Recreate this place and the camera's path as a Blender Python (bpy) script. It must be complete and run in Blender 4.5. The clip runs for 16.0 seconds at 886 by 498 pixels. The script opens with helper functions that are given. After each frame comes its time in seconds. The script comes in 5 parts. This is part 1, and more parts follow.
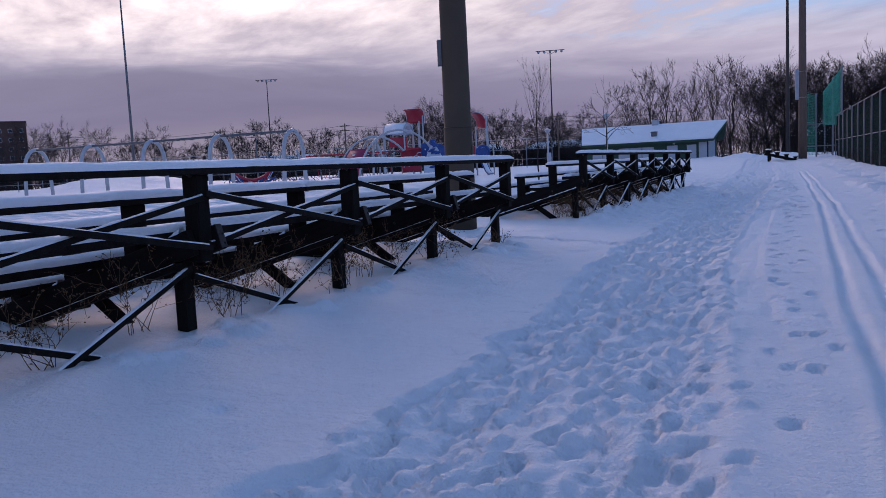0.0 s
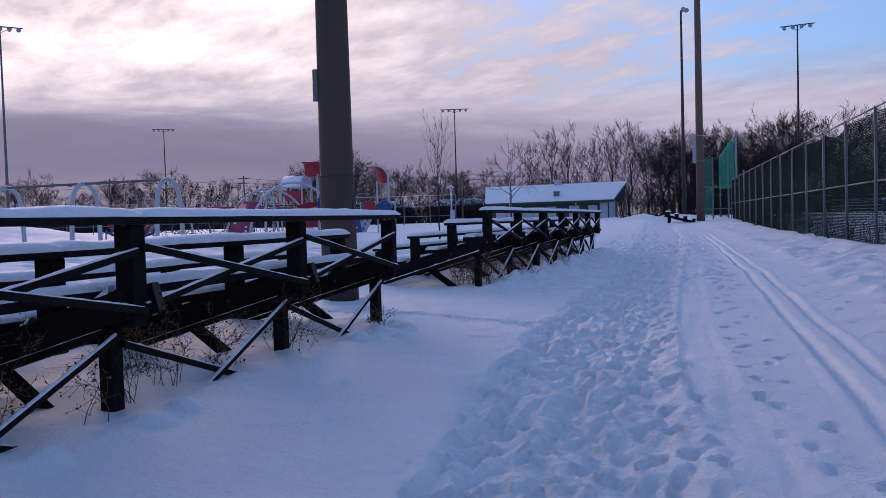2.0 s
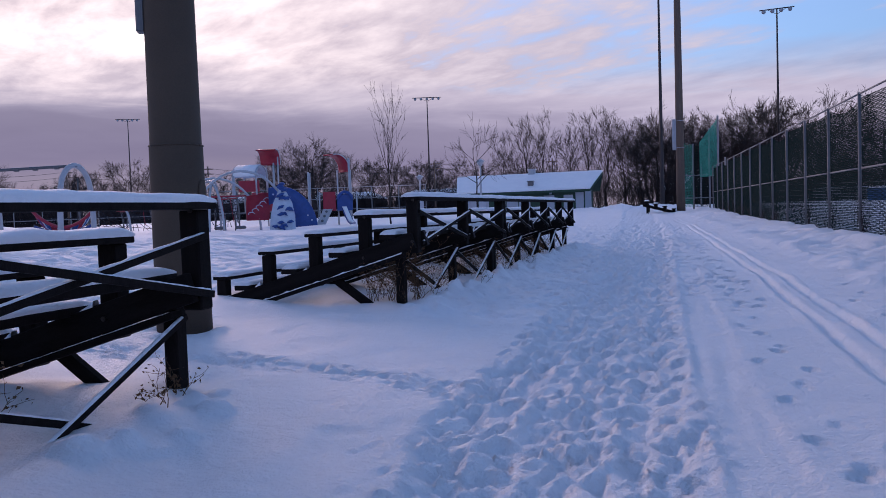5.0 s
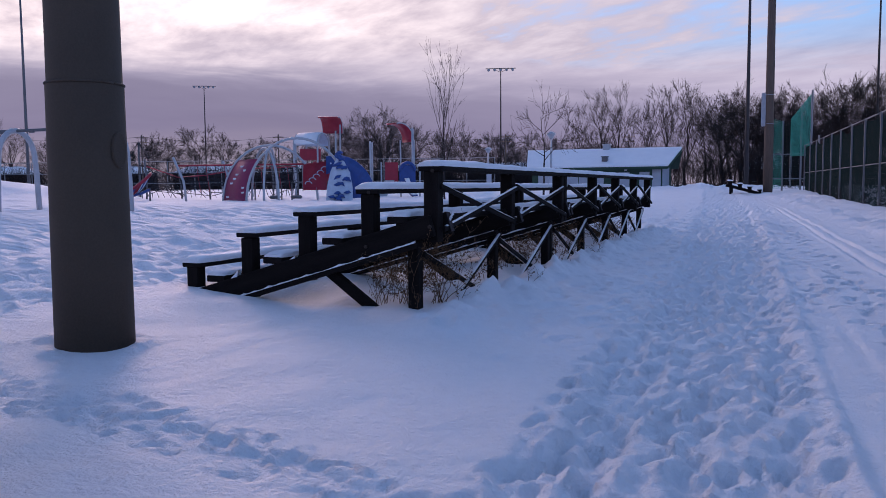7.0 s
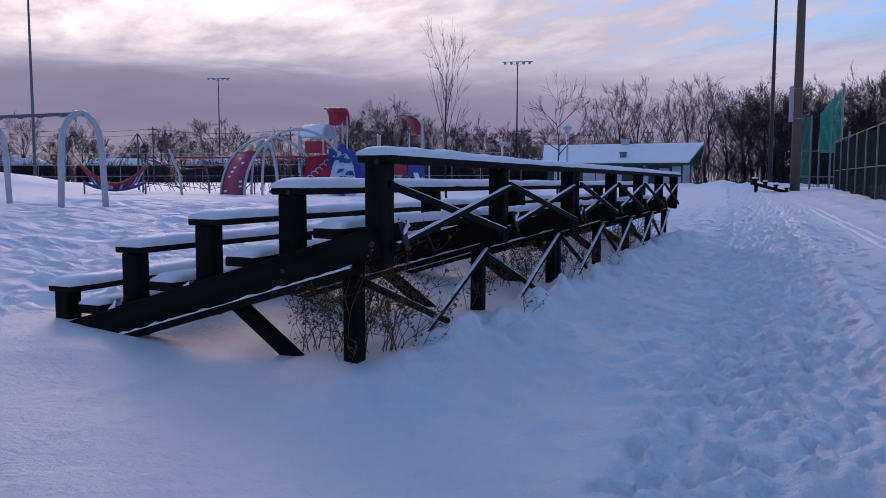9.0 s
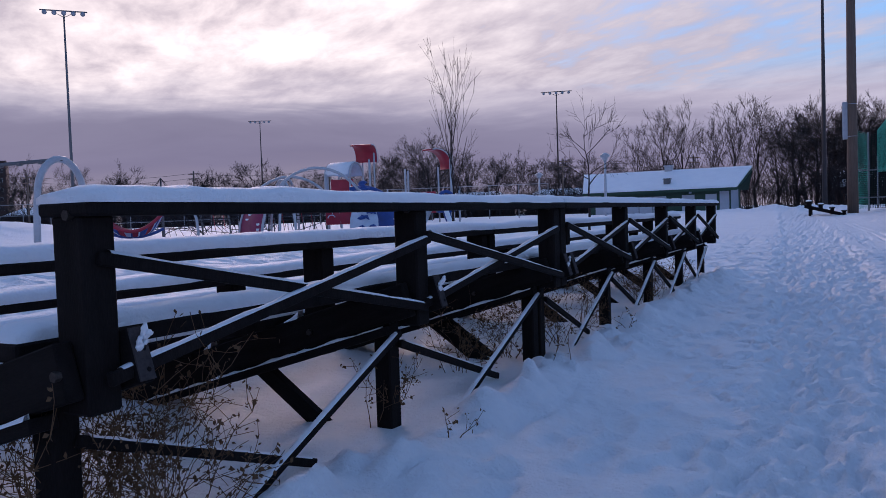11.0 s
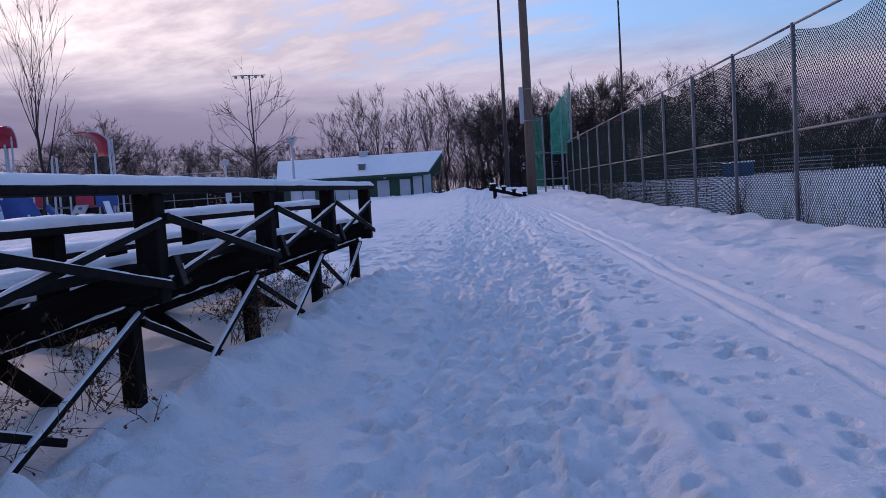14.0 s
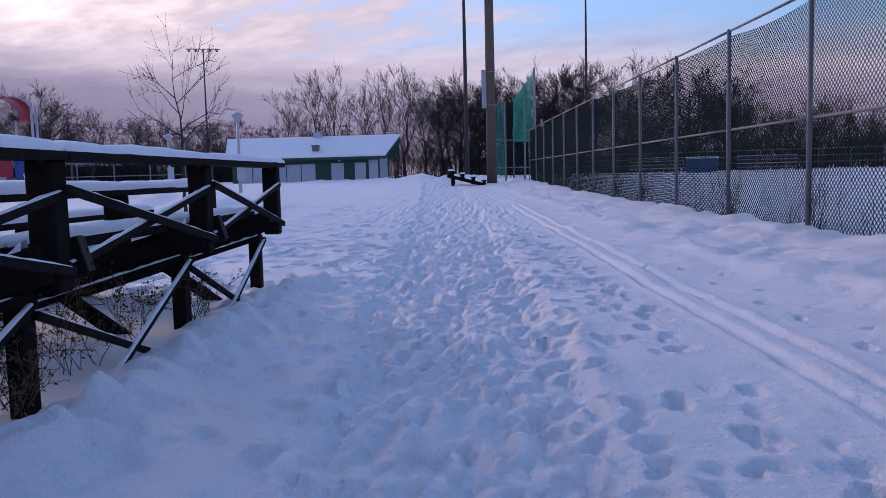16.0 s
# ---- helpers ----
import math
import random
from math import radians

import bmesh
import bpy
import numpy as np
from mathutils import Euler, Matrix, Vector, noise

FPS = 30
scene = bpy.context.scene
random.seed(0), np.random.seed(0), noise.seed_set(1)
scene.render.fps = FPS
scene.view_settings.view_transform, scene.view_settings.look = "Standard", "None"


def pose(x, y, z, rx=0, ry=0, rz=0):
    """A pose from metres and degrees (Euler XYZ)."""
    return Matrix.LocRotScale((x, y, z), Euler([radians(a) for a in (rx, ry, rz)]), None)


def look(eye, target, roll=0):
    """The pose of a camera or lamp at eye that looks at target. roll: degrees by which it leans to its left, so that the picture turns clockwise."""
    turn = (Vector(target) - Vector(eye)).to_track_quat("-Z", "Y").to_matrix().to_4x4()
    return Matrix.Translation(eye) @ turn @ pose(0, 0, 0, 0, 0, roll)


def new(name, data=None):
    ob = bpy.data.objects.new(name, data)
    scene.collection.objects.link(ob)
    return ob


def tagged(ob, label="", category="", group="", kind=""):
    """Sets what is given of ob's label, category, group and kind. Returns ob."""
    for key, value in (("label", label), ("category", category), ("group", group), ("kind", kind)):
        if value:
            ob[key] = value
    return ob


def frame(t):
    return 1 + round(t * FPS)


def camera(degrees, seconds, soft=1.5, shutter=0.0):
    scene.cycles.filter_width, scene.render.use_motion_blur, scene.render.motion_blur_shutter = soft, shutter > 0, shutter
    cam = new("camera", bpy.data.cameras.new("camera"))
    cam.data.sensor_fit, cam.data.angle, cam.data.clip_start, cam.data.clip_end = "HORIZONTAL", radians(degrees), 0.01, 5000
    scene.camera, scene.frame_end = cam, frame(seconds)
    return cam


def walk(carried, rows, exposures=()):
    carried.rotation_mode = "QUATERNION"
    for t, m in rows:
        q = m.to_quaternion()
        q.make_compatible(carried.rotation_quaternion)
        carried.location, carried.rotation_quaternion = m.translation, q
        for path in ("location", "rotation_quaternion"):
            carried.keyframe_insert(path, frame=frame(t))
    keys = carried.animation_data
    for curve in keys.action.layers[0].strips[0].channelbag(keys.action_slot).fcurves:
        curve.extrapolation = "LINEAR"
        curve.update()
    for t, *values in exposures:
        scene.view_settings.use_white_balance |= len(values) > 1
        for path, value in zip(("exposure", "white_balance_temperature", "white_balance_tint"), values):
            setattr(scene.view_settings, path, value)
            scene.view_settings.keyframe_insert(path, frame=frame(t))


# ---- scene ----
cam = camera(57.9, 16.0, soft=0.85)
METRES, EYE, TILT, LEAN, TURN = 25.9, 1.5, 0.0, 0.0, 25.5
ROWS = [
    (0.0, 0.0, 0.0, 0.0, -0.28, -5.8, 2.73),
    (0.5, 0.0069, 0.0322, 0.0013, -1.92, -5.56, 2.98),
    (1.0, 0.0096, 0.0659, -0.0001, -2.8, -2.76, 2.07),
    (1.5, 0.0155, 0.0977, -0.0009, -5.09, -2.05, 1.71),
    (2.0, 0.0219, 0.1263, 0.0002, -7.05, -2.05, 1.66),
    (2.5, 0.031, 0.1567, 0.0011, -8.75, -1.5, 1.44),
    (3.0, 0.0418, 0.1861, -0.0, -9.49, -1.09, 2.02),
    (3.5, 0.0536, 0.216, -0.0013, -9.01, -1.35, 2.21),
    (6.0, 0.1022, 0.3647, -0.001, -7.71, -3.99, 1.19),
    (6.5, 0.1109, 0.3938, 0.0002, -5.95, -4.68, 0.43),
    (7.0, 0.121, 0.4246, -0.0008, -3.54, -4.52, 0.42),
    (7.5, 0.1288, 0.4536, -0.0029, -3.27, -4.35, 0.44),
    (8.0, 0.1334, 0.4792, -0.002, -2.88, -4.4, -0.05),
    (10.5, 0.1821, 0.6211, 0.0031, -0.55, -5.27, 1.8),
    (11.0, 0.1965, 0.6486, 0.0038, 0.96, -2.41, 1.93),
    (11.5, 0.2077, 0.6761, 0.0034, 2.7, -2.05, 1.16),
    (12.0, 0.2203, 0.7047, 0.0043, 2.02, -1.9, 0.6),
    (12.5, 0.2333, 0.7331, 0.0042, -0.29, -2.26, 1.04),
    (13.0, 0.2459, 0.7626, 0.0032, -7.46, -3.22, 1.66),
    (13.5, 0.2635, 0.7909, 0.002, -15.05, -3.62, 2.86),
    (14.0, 0.2812, 0.8167, 0.001, -19.76, -4.24, 3.53),
    (14.5, 0.2986, 0.8451, 0.0008, -24.41, -4.42, 2.76),
    (15.0, 0.3124, 0.8748, -0.0004, -24.62, -5.06, 2.13),
    (15.5, 0.3227, 0.9061, -0.0018, -23.57, -6.13, 1.55),
    (16.0, 0.3352, 0.9347, -0.0008, -22.67, -5.34, 1.46),
]
walk(cam, [(t, pose(0, 0, EYE, TILT, LEAN, TURN) @ pose(METRES * x, METRES * y, METRES * z, 90 + pitch, roll, yaw)) for t, x, y, z, yaw, pitch, roll in ROWS], [(0.0, 0.63, 6300, 27), (7.0, 0.71, 6350, 29), (11.0, 0.62, 6220, 25), (13.0, 0.68, 6280, 27), (16.0, 0.84, 6420, 31)])


# ---- light ----
SUN_AZ, SUN_EL = radians(-41), radians(17)
SUN_DIR = Vector((math.sin(SUN_AZ) * math.cos(SUN_EL), math.cos(SUN_AZ) * math.cos(SUN_EL), math.sin(SUN_EL)))


class Nodes:
    """A small helper to chain shader nodes."""

    def __init__(self, tree):
        self.tree = tree
        tree.nodes.clear()

    def add(self, kind, inputs=None, **props):
        n = self.tree.nodes.new(kind)
        for k, v in props.items():
            setattr(n, k, v)
        for k, v in (inputs or {}).items():
            if isinstance(v, bpy.types.NodeSocket):
                self.tree.links.new(v, n.inputs[k])
            else:
                n.inputs[k].default_value = v
        return n

    def math(self, op, a, b=0.0, clamp=False):
        return self.add("ShaderNodeMath", {0: a, 1: b}, operation=op, use_clamp=clamp).outputs[0]

    def mix(self, fac, a, b, blend="MIX"):
        n = self.add("ShaderNodeMix", {0: fac, 6: a, 7: b}, data_type="RGBA", blend_type=blend)
        return n.outputs[2]

    def ramp(self, fac, stops):
        n = self.add("ShaderNodeValToRGB", {0: fac})
        e = n.color_ramp.elements
        while len(e) < len(stops):
            e.new(0.5)
        for el, (p, c) in zip(e, stops):
            el.position = p
            el.color = (*c, 1) if len(c) == 3 else c
        return n.outputs[0]

    def noise(self, vec, scale, detail=4, rough=0.55, distort=0.0):
        return self.add("ShaderNodeTexNoise", {"Vector": vec, "Scale": scale, "Detail": detail, "Roughness": rough, "Distortion": distort}).outputs[0]


def make_world():
    world = bpy.data.worlds.new("sky")
    world.use_nodes = True
    scene.world = world
    n = Nodes(world.node_tree)
    d = n.add("ShaderNodeTexCoord").outputs["Generated"]
    sep = n.add("ShaderNodeSeparateXYZ", {0: d})
    z = n.math("MAXIMUM", sep.outputs[2], 0.0)
    zz = n.math("ADD", z, 0.10)
    px, py = n.math("DIVIDE", sep.outputs[0], zz), n.math("DIVIDE", sep.outputs[1], zz)
    flat = n.add("ShaderNodeCombineXYZ", {0: px, 1: py, 2: 0.0}).outputs[0]
    along = n.math("SUBTRACT", n.math("MULTIPLY", px, 0.80), n.math("MULTIPLY", py, 0.60))
    across = n.math("ADD", n.math("MULTIPLY", px, 0.60), n.math("MULTIPLY", py, 0.80))
    rows = n.add("ShaderNodeCombineXYZ", {0: n.math("MULTIPLY", along, 0.6), 1: across, 2: 0.0}).outputs[0]
    big = n.noise(flat, 0.55, 4, 0.5, 0.2)
    mid = n.noise(rows, 1.7, 5, 0.55, 0.15)
    fine = n.noise(rows, 4.6, 7, 0.6, 0.2)
    strat = n.noise(n.add("ShaderNodeCombineXYZ", {0: n.math("MULTIPLY", sep.outputs[0], 2.2), 1: n.math("MULTIPLY", sep.outputs[1], 2.2), 2: n.math("MULTIPLY", z, 13.0)}).outputs[0], 1.3, 6, 0.58, 0.5)
    puff = n.math("ADD", n.math("MULTIPLY", mid, 0.5), n.math("MULTIPLY", fine, 0.5))
    cover = n.math("ADD", n.math("MULTIPLY", big, 0.3), n.math("MULTIPLY", puff, 0.7))
    toward = n.add("ShaderNodeVectorMath", {0: d, 1: SUN_DIR}, operation="DOT_PRODUCT").outputs["Value"]
    toward = n.math("MAXIMUM", toward, 0.0)
    near_sun = n.math("POWER", toward, 7.0)
    glow = n.math("POWER", toward, 26.0)
    # thick bank low over the horizon, rows of broken cloud above, clear blue away from the sun and overhead
    wavy = n.math("ADD", z, n.math("MULTIPLY", n.math("SUBTRACT", big, 0.5), 0.07))
    wavy = n.math("ADD", wavy, n.math("MULTIPLY", n.math("SUBTRACT", strat, 0.5), 0.075))
    right = n.math("MULTIPLY", n.math("ADD", sep.outputs[0], 0.5), 1.5, True)
    wavy = n.math("ADD", wavy, n.math("MULTIPLY", right, 0.042))
    bank = n.ramp(wavy, [(0.0, (0.24, 0.205, 0.225)), (0.03, (0.195, 0.172, 0.203)), (0.075, (0.145, 0.132, 0.178)), (0.118, (0.17, 0.157, 0.20)), (0.15, (0.30, 0.28, 0.315)), (0.21, (0.42, 0.41, 0.44))])
    away = n.math('SUBTRACT', 1.28, n.math('MULTIPLY', n.math('POWER', toward, 4.0), 0.28))
    away = n.math("MULTIPLY", away, n.math("ADD", 0.87, n.math("MULTIPLY", strat, 0.26)))
    bank = n.mix(1.0, bank, n.add('ShaderNodeCombineXYZ', {0: n.math('MULTIPLY', away, 0.95), 1: away, 2: n.math('MULTIPLY', away, 1.03)}).outputs[0], 'MULTIPLY')
    crisp = n.math("MULTIPLY", n.math("SUBTRACT", puff, 0.40), 4.5, True)
    lit = n.mix(near_sun, (0.34, 0.345, 0.385, 1), (0.64, 0.60, 0.545, 1))
    shade = n.mix(near_sun, (0.24, 0.235, 0.285, 1), (0.36, 0.33, 0.345, 1))
    lit = n.mix(crisp, shade, lit)
    high = n.ramp(wavy, [(0.132, (0, 0, 0)), (0.175, (1, 1, 1))])
    cloud = n.mix(high, bank, lit)
    cloud = n.mix(n.math("MULTIPLY", glow, n.ramp(wavy, [(0.13, (0, 0, 0)), (0.19, (1, 1, 1))])), cloud, n.mix(crisp, (0.46, 0.42, 0.41, 1), (0.95, 0.87, 0.77, 1)))
    amount = n.math("ADD", cover, n.math("MULTIPLY", near_sun, 0.20))
    amount = n.math("SUBTRACT", amount, n.math("MULTIPLY", n.math("MAXIMUM", n.math("SUBTRACT", z, 0.2), -0.2), 0.42))
    amount = n.math("SUBTRACT", amount, n.math("MULTIPLY", n.math("ADD", sep.outputs[0], 0.35), 0.17))
    mask = n.ramp(amount, [(0.43, (0.05, 0.05, 0.05)), (0.56, (1, 1, 1))])
    low = n.ramp(wavy, [(0.155, (1, 1, 1)), (0.215, (0, 0, 0))])
    mask = n.math("MAXIMUM", mask, low)
    sky = n.add("ShaderNodeTexSky", sky_type="NISHITA", sun_disc=False, sun_elevation=SUN_EL, sun_rotation=SUN_AZ, altitude=50.0, air_density=1.0, dust_density=0.4, ozone_density=2.0)
    haze = n.ramp(z, [(0.14, (0.40, 0.52, 0.62)), (0.5, (0.86, 1.0, 1.08))])
    b1 = n.add("ShaderNodeBackground", {0: n.mix(1.0, sky.outputs[0], haze, "MULTIPLY"), 1: 0.13})
    b2 = n.add("ShaderNodeBackground", {0: cloud, 1: 1.0})
    m = n.add("ShaderNodeMixShader", {0: mask, 1: b1.outputs[0], 2: b2.outputs[0]})
    n.add("ShaderNodeOutputWorld", {0: m.outputs[0]})


make_world()
sun_data = bpy.data.lights.new("sun", "SUN")
sun_data.energy, sun_data.angle, sun_data.color = 0.6, radians(20), (1.0, 0.72, 0.62)
sun = new("sun", sun_data)
sun.matrix_world = look(SUN_DIR * 200, (0, 0, 0))


# ---- materials ----
def material(name, base, rough=0.7, metal=0.0, vary=0.25, scale=3.0, fine=40.0, bump=0.15, stretch=(1, 1, 1), tint=None, spots=0.0, dist=0.01, island=False, gloss=0.4):
    """A surface with two scales of variation, fine relief and wear."""
    m = bpy.data.materials.new(name)
    m.use_nodes = True
    n = Nodes(m.node_tree)
    tc = n.add("ShaderNodeTexCoord").outputs["Object"]
    rnd = n.add("ShaderNodeObjectInfo").outputs["Random"]
    off = n.add("ShaderNodeCombineXYZ", {0: n.math("MULTIPLY", rnd, 37.0), 1: n.math("MULTIPLY", rnd, 11.0), 2: 0.0}).outputs[0]
    vec = n.add("ShaderNodeVectorMath", {0: tc, 1: off}, operation="ADD").outputs[0]
    vec = n.add("ShaderNodeVectorMath", {0: vec, 1: stretch}, operation="MULTIPLY").outputs[0]
    a, b = n.noise(vec, scale, 5), n.noise(vec, fine, 4)
    both = n.math("ADD", n.math("MULTIPLY", a, 0.6), n.math("MULTIPLY", b, 0.4))
    dark = tuple(c * (1 - vary) for c in base)
    light = tint or tuple(min(1, c * (1 + vary) + 0.01 * vary) for c in base)
    col = n.ramp(both, [(0.33, dark), (0.66, light)])
    per = n.add("ShaderNodeNewGeometry").outputs["Random Per Island"] if island else rnd
    col = n.mix(n.math("MULTIPLY", per, vary * 0.6), col, (*dark, 1))
    if spots:
        s = n.ramp(n.noise(vec, scale * 0.35, 6, 0.7), [(0.55, (0, 0, 0)), (0.68, (1, 1, 1))])
        col = n.mix(n.math("MULTIPLY", s, spots), col, (*[c * 0.5 for c in base], 1))
    bp = n.add("ShaderNodeBump", {"Height": both, "Strength": bump, "Distance": dist})
    r = n.math("ADD", rough - 0.1, n.math("MULTIPLY", a, 0.2))
    p = n.add("ShaderNodeBsdfPrincipled", {"Base Color": col, "Roughness": r, "Metallic": metal, "Specular IOR Level": gloss, "Normal": bp.outputs[0]})
    n.add("ShaderNodeOutputMaterial", {0: p.outputs[0]})
    return m


def snow_material(name, grain=1.0):
    m = bpy.data.materials.new(name)
    m.use_nodes = True
    n = Nodes(m.node_tree)
    tc = n.add("ShaderNodeTexCoord").outputs["Object"]
    a, b, c = n.noise(tc, 0.8, 4), n.noise(tc, 9.0, 6, 0.62), n.noise(tc, 60.0, 4, 0.65)
    h = n.math("ADD", n.math("ADD", n.math("MULTIPLY", b, 0.62), n.math("MULTIPLY", n.noise(tc, 2.4, 3), 0.9)), n.math("ADD", n.math("MULTIPLY", n.noise(tc, 26.0, 3), 0.34), n.math("MULTIPLY", c, 0.26)))
    col = n.ramp(n.math("ADD", n.math("MULTIPLY", a, 0.6), n.math("MULTIPLY", b, 0.4)), [(0.3, (0.80, 0.825, 0.865)), (0.7, (0.90, 0.91, 0.935))])
    bp = n.add("ShaderNodeBump", {"Height": h, "Strength": 1.0 * grain, "Distance": 0.055})
    p = n.add("ShaderNodeBsdfPrincipled", {"Base Color": col, "Roughness": 0.62, "Normal": bp.outputs[0], "Specular IOR Level": 0.3})
    n.add("ShaderNodeOutputMaterial", {0: p.outputs[0]})
    return m


SNOW = snow_material("snow")
SNOW_CAP = snow_material("snow_cap", 0.5)
TIMBER = material("dark_timber", (0.0085, 0.0058, 0.0056), 0.85, 0, 0.45, 2.0, 30, 0.5, (6, 6, 1), spots=0.3, gloss=0.12)
TIMBER_Y = material("dark_timber_board", (0.0105, 0.0072, 0.007), 0.85, 0, 0.5, 2.0, 30, 0.5, (6, 1, 6), spots=0.3, gloss=0.12)
TIMBER_END = material("weathered_end_grain", (0.055, 0.046, 0.047), 0.9, 0, 0.4, 8, 60, 0.5, spots=0.4, gloss=0.15)
STEEL_OLD = material("rusty_bolt", (0.05, 0.04, 0.035), 0.6, 0.7, 0.4, 20, 120, 0.3)
POLE_PAINT = material("pole_paint", (0.072, 0.050, 0.035), 0.75, 0, 0.22, 1.2, 60, 0.08, spots=0.15)
GALV = material("galvanized_steel", (0.24, 0.25, 0.27), 0.55, 0.5, 0.2, 4, 60, 0.1)
FENCE_STEEL = material("dull_fence_steel", (0.15, 0.16, 0.175), 0.6, 0.4, 0.2, 4, 60, 0.1)
MAST_DARK = material("dark_mast_steel", (0.055, 0.045, 0.045), 0.6, 0.2, 0.2, 2, 30, 0.05)
WIRE = material("fence_wire", (0.009, 0.024, 0.021), 0.9, 0.0, 0.2, 4, 60, 0.05, gloss=0.08)
GREEN_NET = material("green_netting", (0.05, 0.36, 0.26), 0.8, 0, 0.25, 2, 40, 0.1)
WOODPOLE = material("weathered_pole_wood", (0.13, 0.09, 0.07), 0.85, 0, 0.3, 2, 30, 0.5, (8, 8, 0.6))
MAST = material("mast_steel", (0.14, 0.14, 0.15), 0.5, 0.4, 0.15, 2, 30, 0.05)
BARK = material("tree_bark", (0.042, 0.031, 0.029), 0.9, 0, 0.3, 3, 30, 0.3)
BARK_DARK = material("dark_tree_bark", (0.028, 0.02, 0.02), 0.9, 0, 0.3, 3, 30, 0.3)
NEEDLE = material("conifer_needles", (0.022, 0.032, 0.025), 0.9, 0, 0.4, 5, 30, 0.3)
WEED = material("dry_weed", (0.12, 0.064, 0.03), 0.9, 0, 0.35, 8, 60, 0.2)
GREEN_PAINT = material("green_siding", (0.018, 0.055, 0.035), 0.6, 0, 0.2, 2, 30, 0.1)
WHITE_PAINT = material("white_painted_panel", (0.42, 0.44, 0.50), 0.6, 0, 0.08, 2, 30, 0.05)
GREY_METAL = material("grey_painted_metal", (0.34, 0.36, 0.40), 0.5, 0.2, 0.15, 3, 40, 0.05)
RED = material("red_plastic", (0.36, 0.022, 0.045), 0.42, 0, 0.18, 3, 40, 0.04)
BLUE = material("blue_plastic", (0.022, 0.07, 0.26), 0.42, 0, 0.18, 3, 40, 0.04)
PINK = material("magenta_plastic", (0.26, 0.025, 0.085), 0.45, 0, 0.18, 3, 40, 0.04)
PALE_BLUE = material("pale_blue_plastic", (0.52, 0.60, 0.72), 0.45, 0, 0.12, 3, 40, 0.04)
LIGHT_GREY = material("light_grey_paint", (0.42, 0.44, 0.48), 0.45, 0.1, 0.12, 3, 40, 0.04)
ROPE = material("dark_rope", (0.03, 0.028, 0.035), 0.9, 0, 0.2, 8, 80, 0.2)
BRICK = material("dark_brick", (0.085, 0.045, 0.038), 0.85, 0, 0.3, 1, 20, 0.2)
CONCRETE = material("grey_concrete", (0.16, 0.15, 0.16), 0.85, 0, 0.2, 1, 20, 0.2)
GLASS = material("window_glass", (0.03, 0.035, 0.045), 0.15, 0, 0.1, 1, 10, 0.0)
BLUE_BOX = material("blue_tarpaulin", (0.03, 0.09, 0.22), 0.6, 0, 0.2, 1, 20, 0.1)
HEDGE = material("bare_brush", (0.03, 0.02, 0.02), 0.95, 0, 0.4, 4, 30, 0.3)


# ---- mesh helpers ----
def mesh_of(name, verts, faces, mat, smooth=False):
    me = bpy.data.meshes.new(name)
    me.from_pydata([tuple(v) for v in verts], [], faces)
    me.materials.append(mat)
    if smooth:
        me.polygons.foreach_set("use_smooth", [True] * len(me.polygons))
    me.update()
    return me


def put(name, me, parent=None, label="", m=None):
    ob = new(name, me)
    if parent is not None:
        ob.parent = parent
    if m is not None:
        ob.matrix_basis = m
    if label:
        ob["label"] = label
    return ob


def part(name, bm, mat, parent, label="", m=None, smooth=False):
    me = bpy.data.meshes.new(name)
    bm.to_mesh(me)
    bm.free()
    me.materials.append(mat)
    if smooth:
        me.polygons.foreach_set("use_smooth", [True] * len(me.polygons))
    return put(name, me, parent, label, m)


def thing(name, place, label, category, group="", turn=0.0, kind=""):
    ob = new(name)
    ob.matrix_basis = Matrix.Translation(place) @ Matrix.Rotation(radians(turn), 4, "Z")
    return tagged(ob, label, category, group, kind)


def frame_of(p, q, up=(0, 0, 1)):
    """A pose at p whose z axis runs to q and whose y axis lies nearest to up."""
    p, q = Vector(p), Vector(q)
    zax = (q - p).normalized()
    xax = Vector(up).cross(zax)
    if xax.length < 1e-4:
        xax = Vector((1, 0, 0))
    xax.normalize()
    yax = zax.cross(xax)
    return Matrix(((xax.x, yax.x, zax.x, p.x), (xax.y, yax.y, zax.y, p.y), (xax.z, yax.z, zax.z, p.z), (0, 0, 0, 1))), (q - p).length


def bevel_box(bm, m, sx, sy, z0, z1, bevel=0.006):
    """A box with chamfered edges, sx by sy about the axis and from z0 to z1 along it."""
    verts = [bm.verts.new(m @ Vector((x * sx / 2, y * sy / 2, z))) for z in (z0, z1) for x, y in ((-1, -1), (1, -1), (1, 1), (-1, 1))]
    fs = [bm.faces.new([verts[i] for i in f]) for f in ((3, 2, 1, 0), (4, 5, 6, 7), (0, 1, 5, 4), (1, 2, 6, 5), (2, 3, 7, 6), (3, 0, 4, 7))]
    if bevel:
        edges = list({e for f in fs for e in f.edges})
        bmesh.ops.bevel(bm, geom=edges, offset=bevel, segments=1, affect="EDGES")


def beam(name, p, q, w, h, mat, parent, up=(0, 0, 1), label="", bevel=0.006):
    """A straight timber from p to q, w wide and h deep towards up."""
    m, length = frame_of(p, q, up)
    bm = bmesh.new()
    bevel_box(bm, Matrix(), w, h, 0, length, bevel)
    return part(name, bm, mat, parent, label, m)


def block(name, x0, x1, y0, y1, z0, z1, mat, parent=None, label="", bevel=0.01):
    bm = bmesh.new()
    c = Matrix.Translation(((x0 + x1) / 2, (y0 + y1) / 2, 0))
    bevel_box(bm, Matrix(), x1 - x0, y1 - y0, z0, z1, bevel)
    return part(name, bm, mat, parent, label, c)


